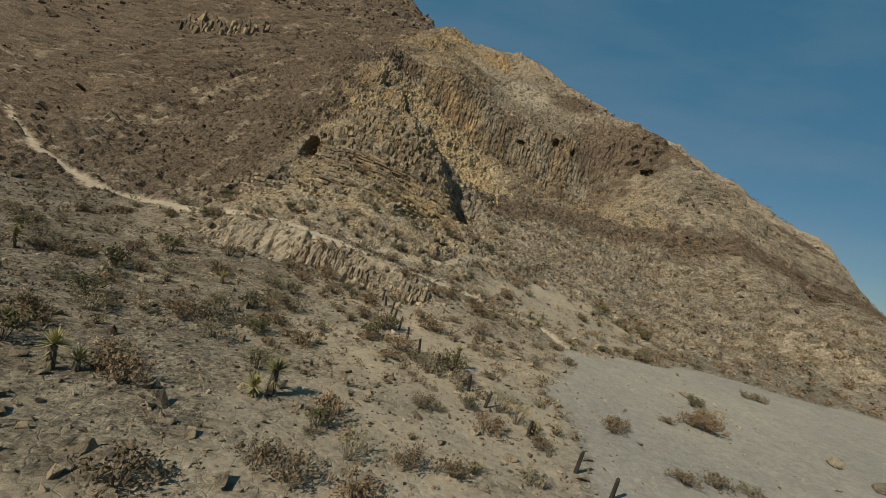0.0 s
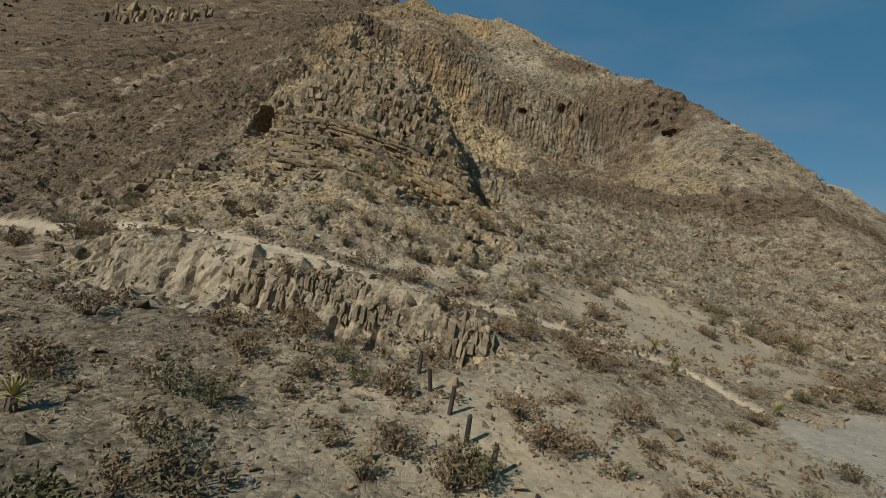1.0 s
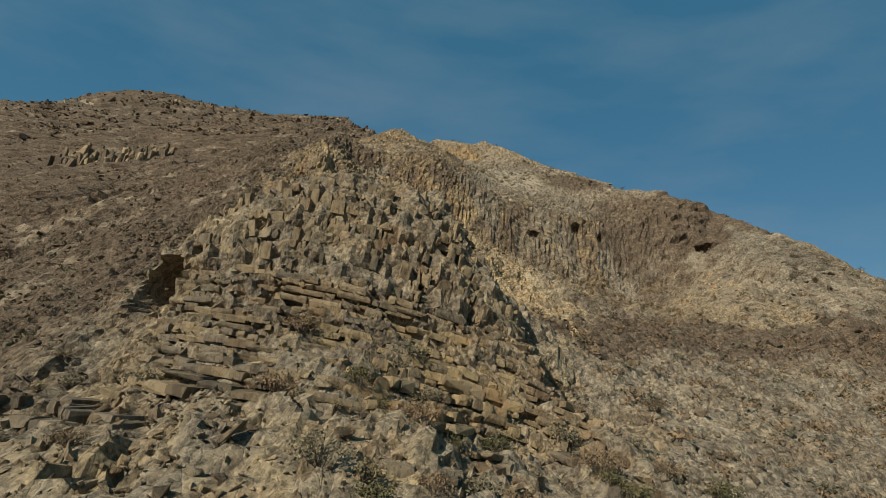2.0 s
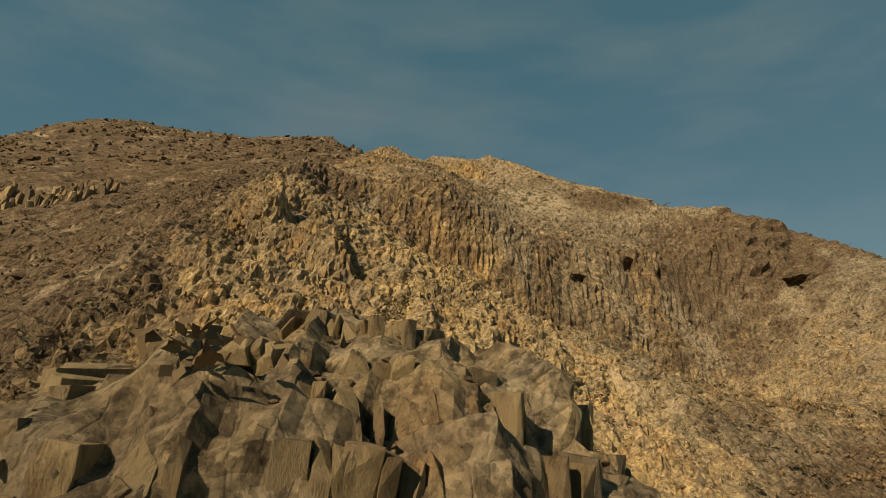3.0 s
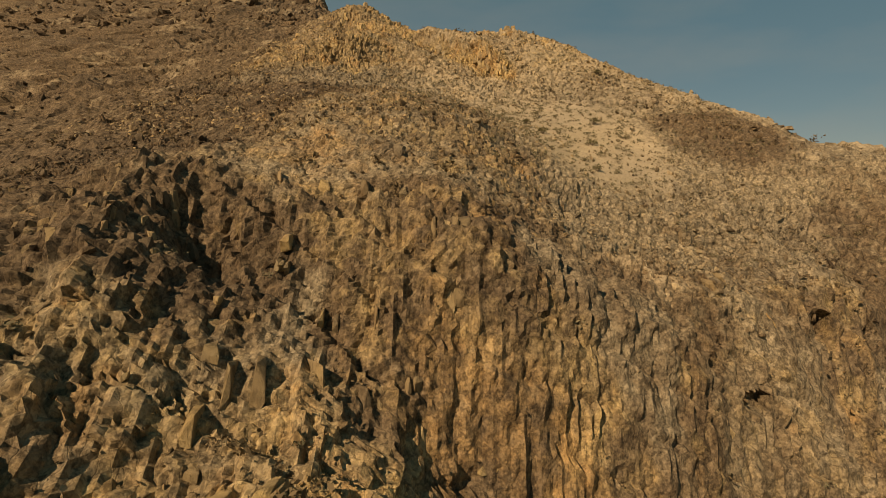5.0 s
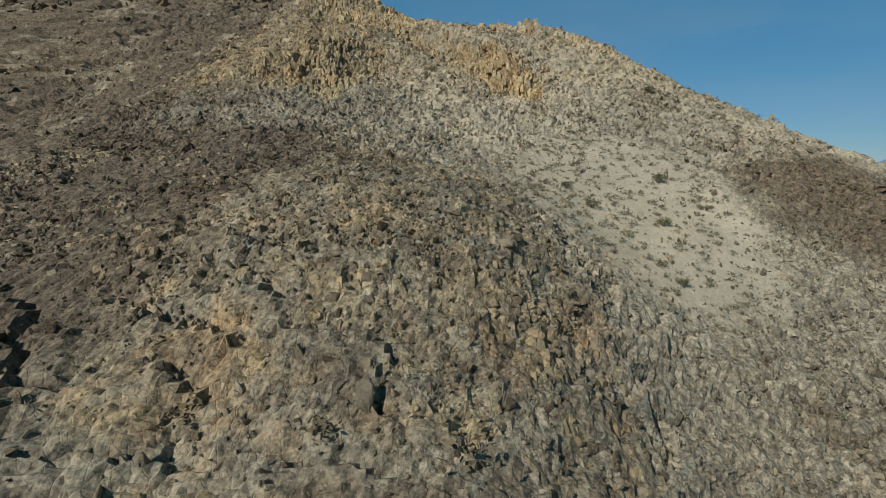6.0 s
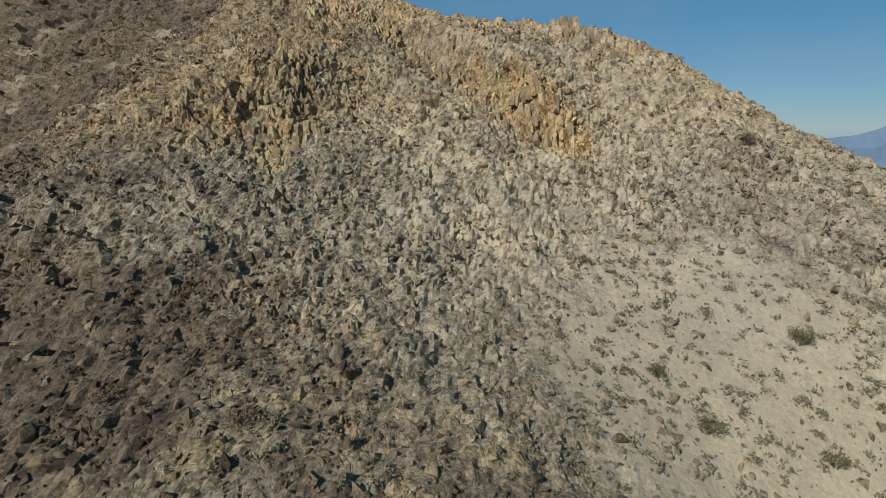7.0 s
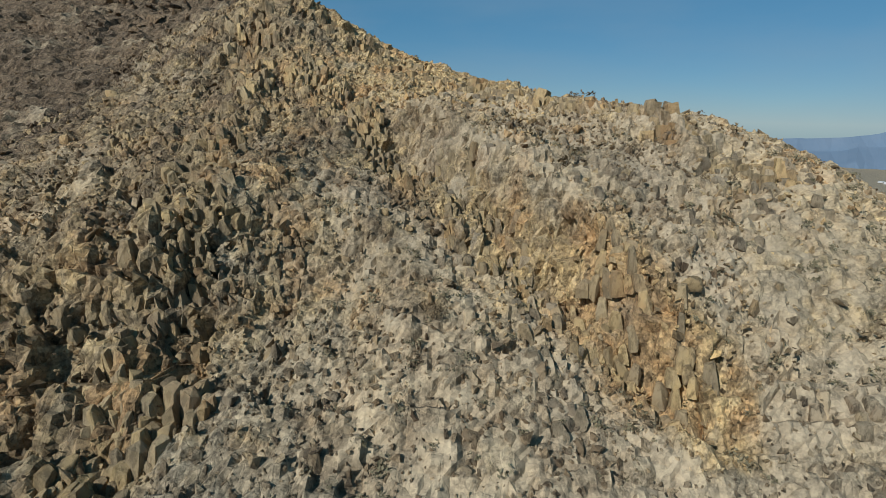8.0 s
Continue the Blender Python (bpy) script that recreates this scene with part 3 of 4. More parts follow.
STONES = [hull(8, f, 100 + k) for k, f in enumerate((0.5, 0.6, 0.7, 0.8, 0.45, 0.9, 0.65, 0.55))]


def strewn(name, x, y, size, label, upright=0.0, bleach=1.0):
    """Stones strewn over the ground, one mesh."""
    gz = ground_at(x, y)
    zone = np.stack([ground_at(x, y, Z[k]) for k in ("sand", "dark", "ochre", "wash")], -1)
    zone[:, 0] *= 0.35
    zone[:, 1] *= bleach
    zone[:, 0] = np.maximum(zone[:, 0], 0.8 * (bleach < 1))
    zone[:, 3] *= 0.2
    verts, faces, zn, base = [], [], [], 0
    kind = rng.integers(0, len(STONES), len(x))
    for k, (co, tri) in enumerate(STONES):
        at = np.where(kind == k)[0]
        if not len(at):
            continue
        turn, lean = rng.uniform(0, 2 * math.pi, len(at)), rng.normal(0, 0.35, (len(at), 2))
        c, s = np.cos(turn), np.sin(turn)
        v = co[None] * size[at][:, None, None]
        v = np.stack([v[..., 0] * c[:, None] - v[..., 1] * s[:, None], v[..., 0] * s[:, None] + v[..., 1] * c[:, None], v[..., 2] * (1 + upright)], -1)
        v[..., 2] += v[..., 0] * lean[:, :1] + v[..., 1] * lean[:, 1:]
        v += np.stack([x[at], y[at], gz[at] + 0.18 * size[at]], -1)[:, None]
        verts.append(v.reshape(-1, 3))
        faces.append((tri[None] + (np.arange(len(at)) * len(co))[:, None, None] + base).reshape(-1, 3))
        zn.append(np.repeat(zone[at], len(co), 0))
        base += len(at) * len(co)
    return tagged(new(name, mesh_of(name, np.concatenate(verts), np.concatenate(faces), STONE, np.concatenate(zn))), label, "stones", kind="stuff")


def scatter(count, x0, x1, y0, y1, weight):
    """Places on the plan, kept by a weight between 0 and 1."""
    x, y = rng.uniform(x0, x1, count), rng.uniform(y0, y1, count)
    keep = rng.random(count) < weight(x, y)
    return x[keep], y[keep]


def field(x, y, name):
    return ground_at(x, y, Z[name])


def stony(x, y):
    calm = np.maximum.reduce([field(x, y, "wash") * 0.97, field(x, y, "trail"), field(x, y, "chute") * 0.7])
    clump = soft((fbm(x / 6, y / 6, 0, 3, 201) + 0.35) * 1.8)
    return (1 - calm) * (0.25 + 0.75 * clump) * (0.3 + 0.7 * soft((y - 36) / 14)) * (1 - 0.55 * field(x, y, "crag")) * (1 - 0.7 * field(x, y, "cliff"))


def sizes(count, small, large, power=2.6):
    u = rng.random(count)
    return small * (1 - u * (1 - (small / large) ** power)) ** (-1 / power)


x, y = scatter(60000, -46, 24, 14, 134, lambda x, y: stony(x, y) * (0.45 + 0.5 * band(y, 50, 68, 4) * band(x, -32, 8, 6)))
strewn("scree", x, y, sizes(len(x), 0.10, 0.6, 2.9), "loose angular grey and tan scree lying on the slope")
x, y = scatter(74000, -44, 24, 134, 222, lambda x, y: stony(x, y) * 0.9)
strewn("upper_scree", x, y, sizes(len(x), 0.085, 0.48, 2.5), "dense rubble of upright grey and tan rock fragments", 0.35)
x, y = scatter(25000, -130, 130, 40, 250, lambda x, y: stony(x, y) * ((x < -46) | (x > 24)))
strewn("far_scree", x, y, sizes(len(x), 0.18, 1.2, 2.3), "coarse weathered scree on the outer slopes")
x, y = scatter(9000, -260, -40, 150, 345, lambda x, y: stony(x, y) * ((x < -130) | (y > 224)))
strewn("ridge_scree", x, y, sizes(len(x), 0.5, 2.6, 2.2), "dark coarse rubble high on the far ridge")
x, y = scatter(13000, -24, 22, 8, 50, lambda x, y: 0.8 * (1 - 0.85 * field(x, y, "wash")) * (1 - field(x, y, "trail")))
strewn("gravel", x, y, sizes(len(x), 0.055, 0.42, 2.3), "pale gravel and cobbles on the valley floor", 0.0, 0.15)

# ---------------------------------------------------------------- boulders
BOULDERS = []
for k in range(7):
    bm = bmesh.new()
    co, tri = hull(14, (0.55, 0.7, 0.85, 1.0, 0.6, 0.75, 1.2)[k], 300 + k)
    vs = [bm.verts.new(c) for c in co]
    for f in tri:
        bm.faces.new([vs[j] for j in f])
    bmesh.ops.bevel(bm, geom=bm.edges[:], offset=0.07, segments=1, affect="EDGES")
    for v in bm.verts:
        v.co *= 1 + 0.07 * noise.noise(v.co * 3.1 + Vector((k, 0, 0)))
    me = bpy.data.meshes.new("boulder")
    bm.to_mesh(me)
    bm.free()
    me.materials.append(BLOCK)
    BOULDERS.append(me)


def toned(me, zone):
    me = me.copy()
    me.color_attributes.new("zone", "FLOAT_COLOR", "POINT").data.foreach_set("color", np.tile(np.array(zone, np.float32), len(me.vertices)))
    return me


TONES = {"ochre": (0.0, 0.0, 0.85, 0.0), "dark": (0.0, 0.8, 0.1, 0.0), "grey": (0.1, 0.15, 0.1, 0.0), "pale": (0.9, 0.0, 0.0, 0.0)}
WORDS = {"ochre": "angular ochre boulder broken from the cliffs, resting on scree", "dark": "dark varnished boulder half sunk in the scree", "grey": "weathered grey boulder lying on the slope", "pale": "pale sun-bleached boulder lying on bare ground"}
LIB = {(k, t): toned(me, z) for k, me in enumerate(BOULDERS) for t, z in TONES.items()}


def boulder(x, y, size, tone, kind=0, squash=1.0):
    ob = new("boulder", LIB[kind, tone])
    z = float(ground_at(x, y))
    ob.matrix_basis = pose(x, y, z + 0.22 * size * squash, rng.uniform(-14, 14), rng.uniform(-14, 14), rng.uniform(0, 360)) @ Matrix.Diagonal((size, size, size * squash, 1))
    return tagged(ob, WORDS[tone], "boulder", "boulders on the mountainside")


for px, py, s, tone, kind, sq in ((24.8, 29.4, 0.95, "pale", 3, 0.5), (25.6, 27.0, 1.0, "pale", 4, 0.6), (19.0, 36.0, 0.45, "pale", 1, 0.6), (17.6, 35.4, 0.35, "pale", 2, 0.7), (7.9, 51.8, 0.55, "pale", 1, 0.7), (20, 33.5, 0.5, "grey", 2, 0.7), (19, 36.6, 0.6, "pale", 4, 0.5), (33, 49, 0.4, "pale", 1, 0.8),
                                  (-6.4, 151.0, 0.5, "pale", 3, 0.8), (-13.6, 142.7, 0.32, "pale", 1, 1), (-15.0, 143.0, 0.24, "pale", 5, 1), (-16.6, 145.7, 0.2, "pale", 2, 1), (-18.9, 145.5, 0.2, "pale", 4, 1), (4.0, 134.0, 0.4, "pale", 2, 1)):
    boulder(px, py, s, tone, kind, sq)
x, y = scatter(460, -40, 22, 50, 208, lambda x, y: stony(x, y) * (0.75 - 0.45 * field(x, y, 'hill')))
for px, py in zip(x, y):
    o, d = float(field(px, py, "ochre")), float(field(px, py, "dark"))
    tone = "ochre" if o > 0.45 and rng.random() < 0.8 else "dark" if d > 0.5 else "grey"
    boulder(px, py, float(sizes(1, 0.3, 0.8, 2.6)[0]), tone, int(rng.integers(0, 7)), rng.uniform(0.7, 1.1))

# ---------------------------------------------------------------- bedded outcrops


def block_shape(seed, taper):
    """A joint block: a rough box with knocked-off corners, its top drawn in."""
    r = np.random.default_rng(seed)
    v = []
    for c in [(a, b, d) for a in (-0.5, 0.5) for b in (-0.5, 0.5) for d in (-0.5, 0.0, 0.5)]:
        c = np.array(c) * (r.uniform(0.7, 1.1, 3) if taper > 0.5 else r.uniform(0.86, 1.05, 3))
        c[:2] *= 1 - taper * r.uniform(0.4, 1.4) * max(c[2], 0)
        if r.random() < (0.5 if taper > 0.5 else 0.3):
            for k in range(3):
                d = c.copy()
                d[k] *= r.uniform(0.3, 0.75)
                v.append(d)
        else:
            v.append(c)
    bm = bmesh.new()
    for c in v:
        bm.verts.new(c)
    bmesh.ops.convex_hull(bm, input=bm.verts)
    bmesh.ops.delete(bm, geom=[w for w in bm.verts if not w.link_faces], context="VERTS")
    bmesh.ops.triangulate(bm, faces=bm.faces)
    bm.verts.index_update()
    co, tri = np.array([w.co[:] for w in bm.verts]), np.array([[w.index for w in f.verts] for f in bm.faces])
    bm.free()
    return co, tri


BLOCK_TONES = {"grey": (0.05, 0.16, 0.1, 0.0), "tan": (0.1, 0.02, 0.6, 0.0), "brown": (0.0, 0.26, 0.6, 0.0), "ochre": (0.0, 0.0, 0.95, 0.0), "dark": (0.0, 0.8, 0.1, 0.0), "pale": (0.85, 0.0, 0.05, 0.0), "bleached": (1.0, 0.0, 0.0, 0.0)}
SHAPES = [block_shape(500 + k, 0.08 if k < 8 else 0.8) for k in range(16)]
BLOCKS = {(t, k): mesh_of("block", co, tri, BLOCK, np.tile(z, (len(co), 1))) for t, z in BLOCK_TONES.items() for k, (co, tri) in enumerate(SHAPES)}


def outcrop(name, label, places, most=260, first=0):
    """An outcrop: its largest blocks as parts, the small ones joined."""
    root = tagged(new(name), label, "rock outcrop", "rock outcrops")
    places.sort(key=lambda p: -p[3][0] * p[3][2])
    rest_co, rest_tri, rest_zone, base = [], [], [], 0
    for n, (x, y, z, size, tone, head, roll, pitch) in enumerate(places):
        k = int(rng.integers(first, first + 8))
        m = pose(x, y, z, pitch, roll, head) @ Matrix.Diagonal((*size, 1))
        if n < most:
            ob = new("block", BLOCKS[tone, k])
            ob.parent = root
            ob.matrix_basis = m
            continue
        co, tri = SHAPES[k]
        a = np.array(m)
        rest_co.append(co @ a[:3, :3].T + a[:3, 3]); rest_tri.append(tri + base); rest_zone.append(np.tile(BLOCK_TONES[tone], (len(co), 1)))
        base += len(co)
    if rest_co:
        ob = tagged(new("small_rock", mesh_of("small_rock", np.concatenate(rest_co), np.concatenate(rest_tri), ROCK, np.concatenate(rest_zone))), kind="stuff")
        ob.parent = root


def downhill(x, y, step=1.0):
    """Heading (degrees) of a block whose front looks down the slope."""
    dx = float(landform(x + step, y) - landform(x - step, y)) / (2 * step)
    dy = float(landform(x, y + step) - landform(x, y - step)) / (2 * step)
    return math.degrees(math.atan2(-dx, dy)) * 0.7


def toned_at(tones, x, y, z):
    """The tone of a block: alike near one another."""
    if callable(tones):
        return tones(x, y, z)
    u = 0.5 + 0.75 * float(fbm(x / 4, y / 4, z / 3, 2, 521)) + rng.normal(0, 0.16)
    return tones[int(np.clip(u, 0, 0.999) * len(tones))]


def bedded(x0, x1, y0, y1, beds, dip, arch, apex, widths, tones, hold=lambda x, y, z: True, deep=2.0, out=(0.0, 0.2), gaps=0.05):
    """Courses of blocks where the beds come out of the slope; beds: (height, thickness)."""
    made = []
    ys = np.arange(y0, y1, 0.2)
    for height, thick in beds:
        x = x0 + rng.uniform(0, 1)
        while x < x1:
            w = widths[0] + (widths[1] - widths[0]) * rng.random() ** 1.8
            cx = x + w / 2
            z = height - dip * (cx - apex) - arch * (cx - apex) ** 2 + 0.12 * float(vnoise(cx / 3, height, 0, 501))
            hs = np.maximum.accumulate(landform(cx, ys))
            x += w * 0.93
            if not hs[0] < z < hs[-1] or rng.random() < gaps:
                continue
            y = float(np.interp(z, hs, ys))
            if not hold(cx, y, z):
                continue
            head = downhill(cx, y)
            c, s = math.cos(radians(head)), math.sin(radians(head))
            d = deep / 2 - rng.uniform(*out) - 0.25 * float(vnoise(cx / 2.5, height / 1.5, 0, 511))
            tilt = math.degrees(math.atan(dip + 2 * arch * (cx - apex)))
            made.append((cx - s * d, y + c * d, z + rng.normal(0, 0.1) * thick, (w * 1.06, deep, thick * rng.uniform(0.75, 1.12)), toned_at(tones, cx, y, z), head + rng.normal(0, 3.5), tilt * c + rng.normal(0, 1.6), rng.normal(-5, 3)))
    return made


def packed(x0, x1, y0, y1, step, keep, tones, tall, proud):
    """Upright joint blocks packed side by side, rising and falling together."""
    xs, ys = np.meshgrid(np.arange(x0, x1, step), np.arange(y0, y1, step * 1.15))
    x, y = xs.ravel() + rng.uniform(-0.4, 0.4, xs.size) * step, ys.ravel() + rng.uniform(-0.4, 0.4, xs.size) * step
    ok = rng.random(x.size) < keep(x, y)
    x, y = x[ok], y[ok]
    z = ground_at(x, y)
    swell = 0.55 + 0.8 * fbm(x / 2.4, y / 2.4, 0, 2, 531)
    turn, sway = 40 * vnoise(x / 5, y / 5, 0, 532), 12 * vnoise(x / 4, y / 4, 0, 533)
    made = []
    for k in range(len(x)):
        h, top = rng.uniform(*tall), proud * max(swell[k], 0.05) * rng.uniform(0.6, 1.25)
        made.append((x[k], y[k], z[k] + top - h / 2, (step * rng.uniform(0.8, 1.6), step * rng.uniform(0.9, 1.7), h), toned_at(tones, x[k], y[k], z[k]), turn[k] + rng.normal(0, 12), sway[k] + rng.normal(0, 6), rng.normal(-5, 6)))
    return made


def along(line, wide):
    """A weight that falls off beside a line, with a ragged edge."""
    return lambda x, y: soft((wide - near_line(x, y, line) + 1.8 * fbm(x / 3, y / 3, 0, 3, 541)) / 1.2)


def crag_tone(x, y, z):
    if -12.5 < x + 0.5 * z < -4 and -0.4 < z + 0.1 * (x + 8) < 2.6 and rng.random() < 0.85:
        return "ochre"
    return toned_at(("grey", "brown", "tan", "tan", "brown"), x, y, z)


def clear_of(x, y, z):
    return math.hypot(x + 22.8, (z - 3.9) * 0.85) > 1.9


thin = [(-2.2 + 0.33 * k, 0.26 + 0.06 * (k % 3)) for k in range(21)]
crag = bedded(-21.5, 3, 59, 80, thin, 0.10, 0.010, -14, (0.25, 1.7), crag_tone, lambda x, y, z: oval(x, y, -12, 68.5, 14.5, 9) > 0.45 and clear_of(x, y, z), out=(-0.05, 0.2), gaps=0.22)
crown = bedded(-24, -2.5, 62, 84, [(4.6 + 0.6 * k, 0.55 + 0.22 * (k % 3)) for k in range(17)], 0.06, 0.016, -13, (0.16, 0.7), ("grey", "brown", "tan", "tan", "brown"), lambda x, y, z: oval(x, y, -11.8, 73, 13.2, 10) > 0.45 and clear_of(x, y, z), 1.6, (-0.32, 0.08), 0.28)
outcrop("crag_crown", "steep jointed brown rock columns above the layered beds", crown, 300, 4)
crag += bedded(-11.8, -4.6, 61, 70, [(0.3, 0.45), (0.8, 0.5), (1.3, 0.5), (1.85, 0.45)], 0.10, 0.010, -14, (0.35, 1.2), ("ochre", "ochre", "ochre", "tan"), out=(0.25, 0.45), gaps=0.2)
outcrop("bedded_crag", "folded crag of layered brown rock with ledges and joints", crag, 300)
low = lambda x, y, z: float(field(x, y, "low")) > 0.25
outcrop("lower_outcrop", "pale fluted rock band below the footpath", bedded(-23, -1, 41.5, 50, [(-8.0, 0.9), (-7.6, 0.5), (-7.25, 0.8), (-6.8, 0.5), (-6.4, 0.6), (-6.0, 0.4)], 0.03, 0.0, -12, (0.1, 0.38), ("bleached", "pale", "bleached", "pale"), low, 1.1, (-0.36, 0.05), 0.2), 300, 5)
broken = lambda x, y, z: float(fbm(x / 4, y / 4, 0, 2, 77)) > -0.05
outcrop("middle_outcrop", "broken grey ledges on the slope above the footpath", bedded(-30, 0, 51, 65, [(-5.4 + 0.5 * k, 0.45) for k in range(9)], 0.05, 0.004, -12, (0.25, 1.1), ("grey", "pale", "grey", "brown"), broken, 1.3, (-0.35, 0.12), 0.25))
wall = []
for k in range(20):
    wall += bedded(-24, 16, 112, 136, [(15.5 + 1.05 * k, 0.8 + 0.5 * (k % 3))], 0.0, -0.004, -12, (0.2, 0.75), ("dark", "brown", "tan", "brown", "ochre") if k > 8 else ("brown", "tan", "ochre", "ochre"), lambda x, y, z: float(fbm(x / 4, y / 4, k * 1.7, 2, 78)) > 0.02, 2.0, (-0.35, 0.05), 0.72)
outcrop("cliff_wall", "steep brown and orange cliff with broken ledges", wall, 260, 8)
west, east, top = along(WEST_FIN, 2.2), along(EAST_FIN, 2.1), along(TOP_FIN, 1.6)
outcrop("western_fin", "jagged brown fin of upright rock blocks", packed(-38, -20, 172, 217, 0.55, lambda x, y: 0.75 * west(x, y), ("brown", "tan", "ochre", "tan"), (1.2, 2.2), 0.75) + packed(-44, -18, 174, 214, 0.36, lambda x, y: 0.3 * soft((fbm(x / 4, y / 4, 0, 3, 551) + 0.02) * 5), ("tan", "brown", "tan"), (0.5, 1.0), 0.24), 300, 8)
outcrop("orange_pillar", "orange pillar of bare rock standing on the fin's foot", packed(-25.0, -23.5, 179.4, 181.4, 0.42, lambda x, y: 1.0 + 0 * x, ("ochre", "ochre", "tan"), (2.4, 3.2), 1.5), 300, 8)
outcrop("eastern_fin", "yellow fin of upright rock blocks below the ridge", packed(-28, 2, 179, 212, 0.44, lambda x, y: 0.8 * east(x, y), ("ochre", "tan", "ochre", "tan"), (0.8, 1.6), 0.7), 300, 8)
outcrop("ridge_rocks", "yellow blocky rocks along the ridge top", packed(-28, 14, 189, 222, 0.6, lambda x, y: 0.8 * top(x, y), ("ochre", "tan", "ochre"), (1.0, 2.0), 0.7), 300, 4)
outcrop("ridge_rubble", "broken tan ledges on the slope under the ridge", packed(-12, 26, 176, 212, 0.5, lambda x, y: 0.3 * soft((fbm(x / 4, y / 4, 0, 3, 552) + 0.0) * 5), ("tan", "grey", "pale"), (0.6, 1.1), 0.3), 300, 8)
outcrop("dark_knob", "dark overhanging knob of rock at the head of the spur", packed(-35, -25.2, 121.5, 130, 0.42, lambda x, y: 0.3 * soft((5.2 - np.hypot(x + 29.6, (y - 126) * 1.3)) / 2), ("dark", "brown", "dark", "brown"), (0.8, 1.4), 0.34), 300, 8)
outcrop("western_tower", "dark rock tower standing out of the western slope", packed(-99, -81, 163, 178, 1.25, lambda x, y: oval(x, y, -90, 170, 7, 6, 20, 0.7), ("dark", "brown", "dark"), (4.5, 8), 5.2), 120, 8)
outcrop("far_tower", "dark ragged rock tower high on the western slope", packed(-112, -96, 161, 176, 1.25, lambda x, y: oval(x, y, -104, 168, 6, 6, 10, 0.7), ("dark", "brown", "dark"), (4.5, 8), 4.6), 120, 8)
ribs = lambda x, y: 0.8 * soft((fbm(x / 5, y / 5, 0, 3, 553) + 0.02) * 5) * band(y - 0.2 * (x + 14), 82, 117, 5) * band(x + 0.35 * (y - 82), -20, 6, 6)
outcrop("spur_rocks", "rough yellow rock ribs along the spur", packed(-40, 6, 80, 120, 0.34, lambda x, y: 0.62 * ribs(x, y), ("tan", "ochre", "brown", "ochre", "tan"), (0.6, 1.1), 0.26), 300, 8)
outcrop("hill_rocks", "dark broken rock ledges on the hill above the cliff", packed(-46, 2, 136, 172, 0.36, lambda x, y: 0.5 * np.maximum(field(x, y, "hill"), 0.25) * soft((fbm(x / 4, y / 4, 0, 3, 554) + 0.02) * 5), ("brown", "grey", "tan", "brown", "dark"), (0.4, 0.75), 0.17), 300, 8)
outcrop("pale_ledge", "pale slab of rock high on the far ridge", packed(-192, -178, 266, 271, 2.6, lambda x, y: 0.7 + 0 * x, ("pale", "pale", "grey"), (2.0, 3.0), 0.8), 30)
outcrop("ridge_crags", "dark broken crags along the top of the far ridge", packed(-200, -70, 286, 326, 2.4, lambda x, y: 0.5 * soft((fbm(x / 14, y / 14, 0, 3, 555) - 0.02) * 5) * soft((16 - np.abs(y - np.interp(x, CREST_X, CREST_Y) + 8)) / 6), ("dark", "dark", "brown"), (3.0, 6.0), 1.4), 120, 8)

# ---------------------------------------------------------------- plants


def leafy(name, a, b, rough=0.8):
    m, nodes, links, bsdf = node_mat(name, rough)
    own = nodes.new("ShaderNodeNewGeometry").outputs["Random Per Island"]
    each = nodes.new("ShaderNodeObjectInfo").outputs["Random"]
    c = mixed(nodes, links, "MIX", own, a, b)
    c = mixed(nodes, links, "MULTIPLY", 1.0, c, ramped(nodes, links, each, 0.0, 1.0, (0.72, 0.74, 0.7), (1.25, 1.18, 1.1)))
    links.new(c, bsdf.inputs["Base Color"])
    return m


GREEN = leafy("creosote_leaf", (0.075, 0.068, 0.03), (0.14, 0.12, 0.052))
BROWN = leafy("dry_twig", (0.12, 0.08, 0.045), (0.24, 0.165, 0.09))
STRAW = leafy("straw", (0.30, 0.23, 0.11), (0.20, 0.16, 0.08))
SAGE = leafy("sage_leaf", (0.14, 0.118, 0.068), (0.24, 0.195, 0.12))
SPIKE = leafy("yucca_blade", (0.22, 0.20, 0.07), (0.36, 0.30, 0.13))
BARK = leafy("bark", (0.09, 0.07, 0.05), (0.14, 0.11, 0.08))


def twigs(r, count, height, spread_, thick, bend=0.25):
    """Stems that fan out of one root: places and triangles."""
    co, tri, tips = [], [], []
    for _ in range(count):
        a, out = r.uniform(0, 2 * math.pi), spread_ * math.sqrt(r.uniform(0.02, 1))
        h = height * r.uniform(0.65, 1.0) * (1 - 0.35 * out / max(spread_, 0.01))
        root = np.array([0.08 * spread_ * math.cos(a), 0.08 * spread_ * math.sin(a), -0.05])
        mid = np.array([0.5 * out * math.cos(a), 0.5 * out * math.sin(a), 0.6 * h]) + r.normal(0, 0.04, 3)
        tip = np.array([out * math.cos(a), out * math.sin(a), h]) + r.normal(0, bend * 0.15, 3)
        for p, q, w0, w1 in ((root, mid, thick, thick * 0.7), (mid, tip, thick * 0.7, thick * 0.25)):
            base = len(co)
            for at, w in ((p, w0), (q, w1)):
                for j in range(3):
                    co.append(at + w * np.array([math.cos(j * 2.094), math.sin(j * 2.094), 0]))
            for j in range(3):
                k = (j + 1) % 3
                tri += [(base + j, base + k, base + 3 + k), (base + j, base + 3 + k, base + 3 + j)]
        tips += [mid + (tip - mid) * t for t in (0.35, 0.7, 1.0)]
    return co, tri, tips


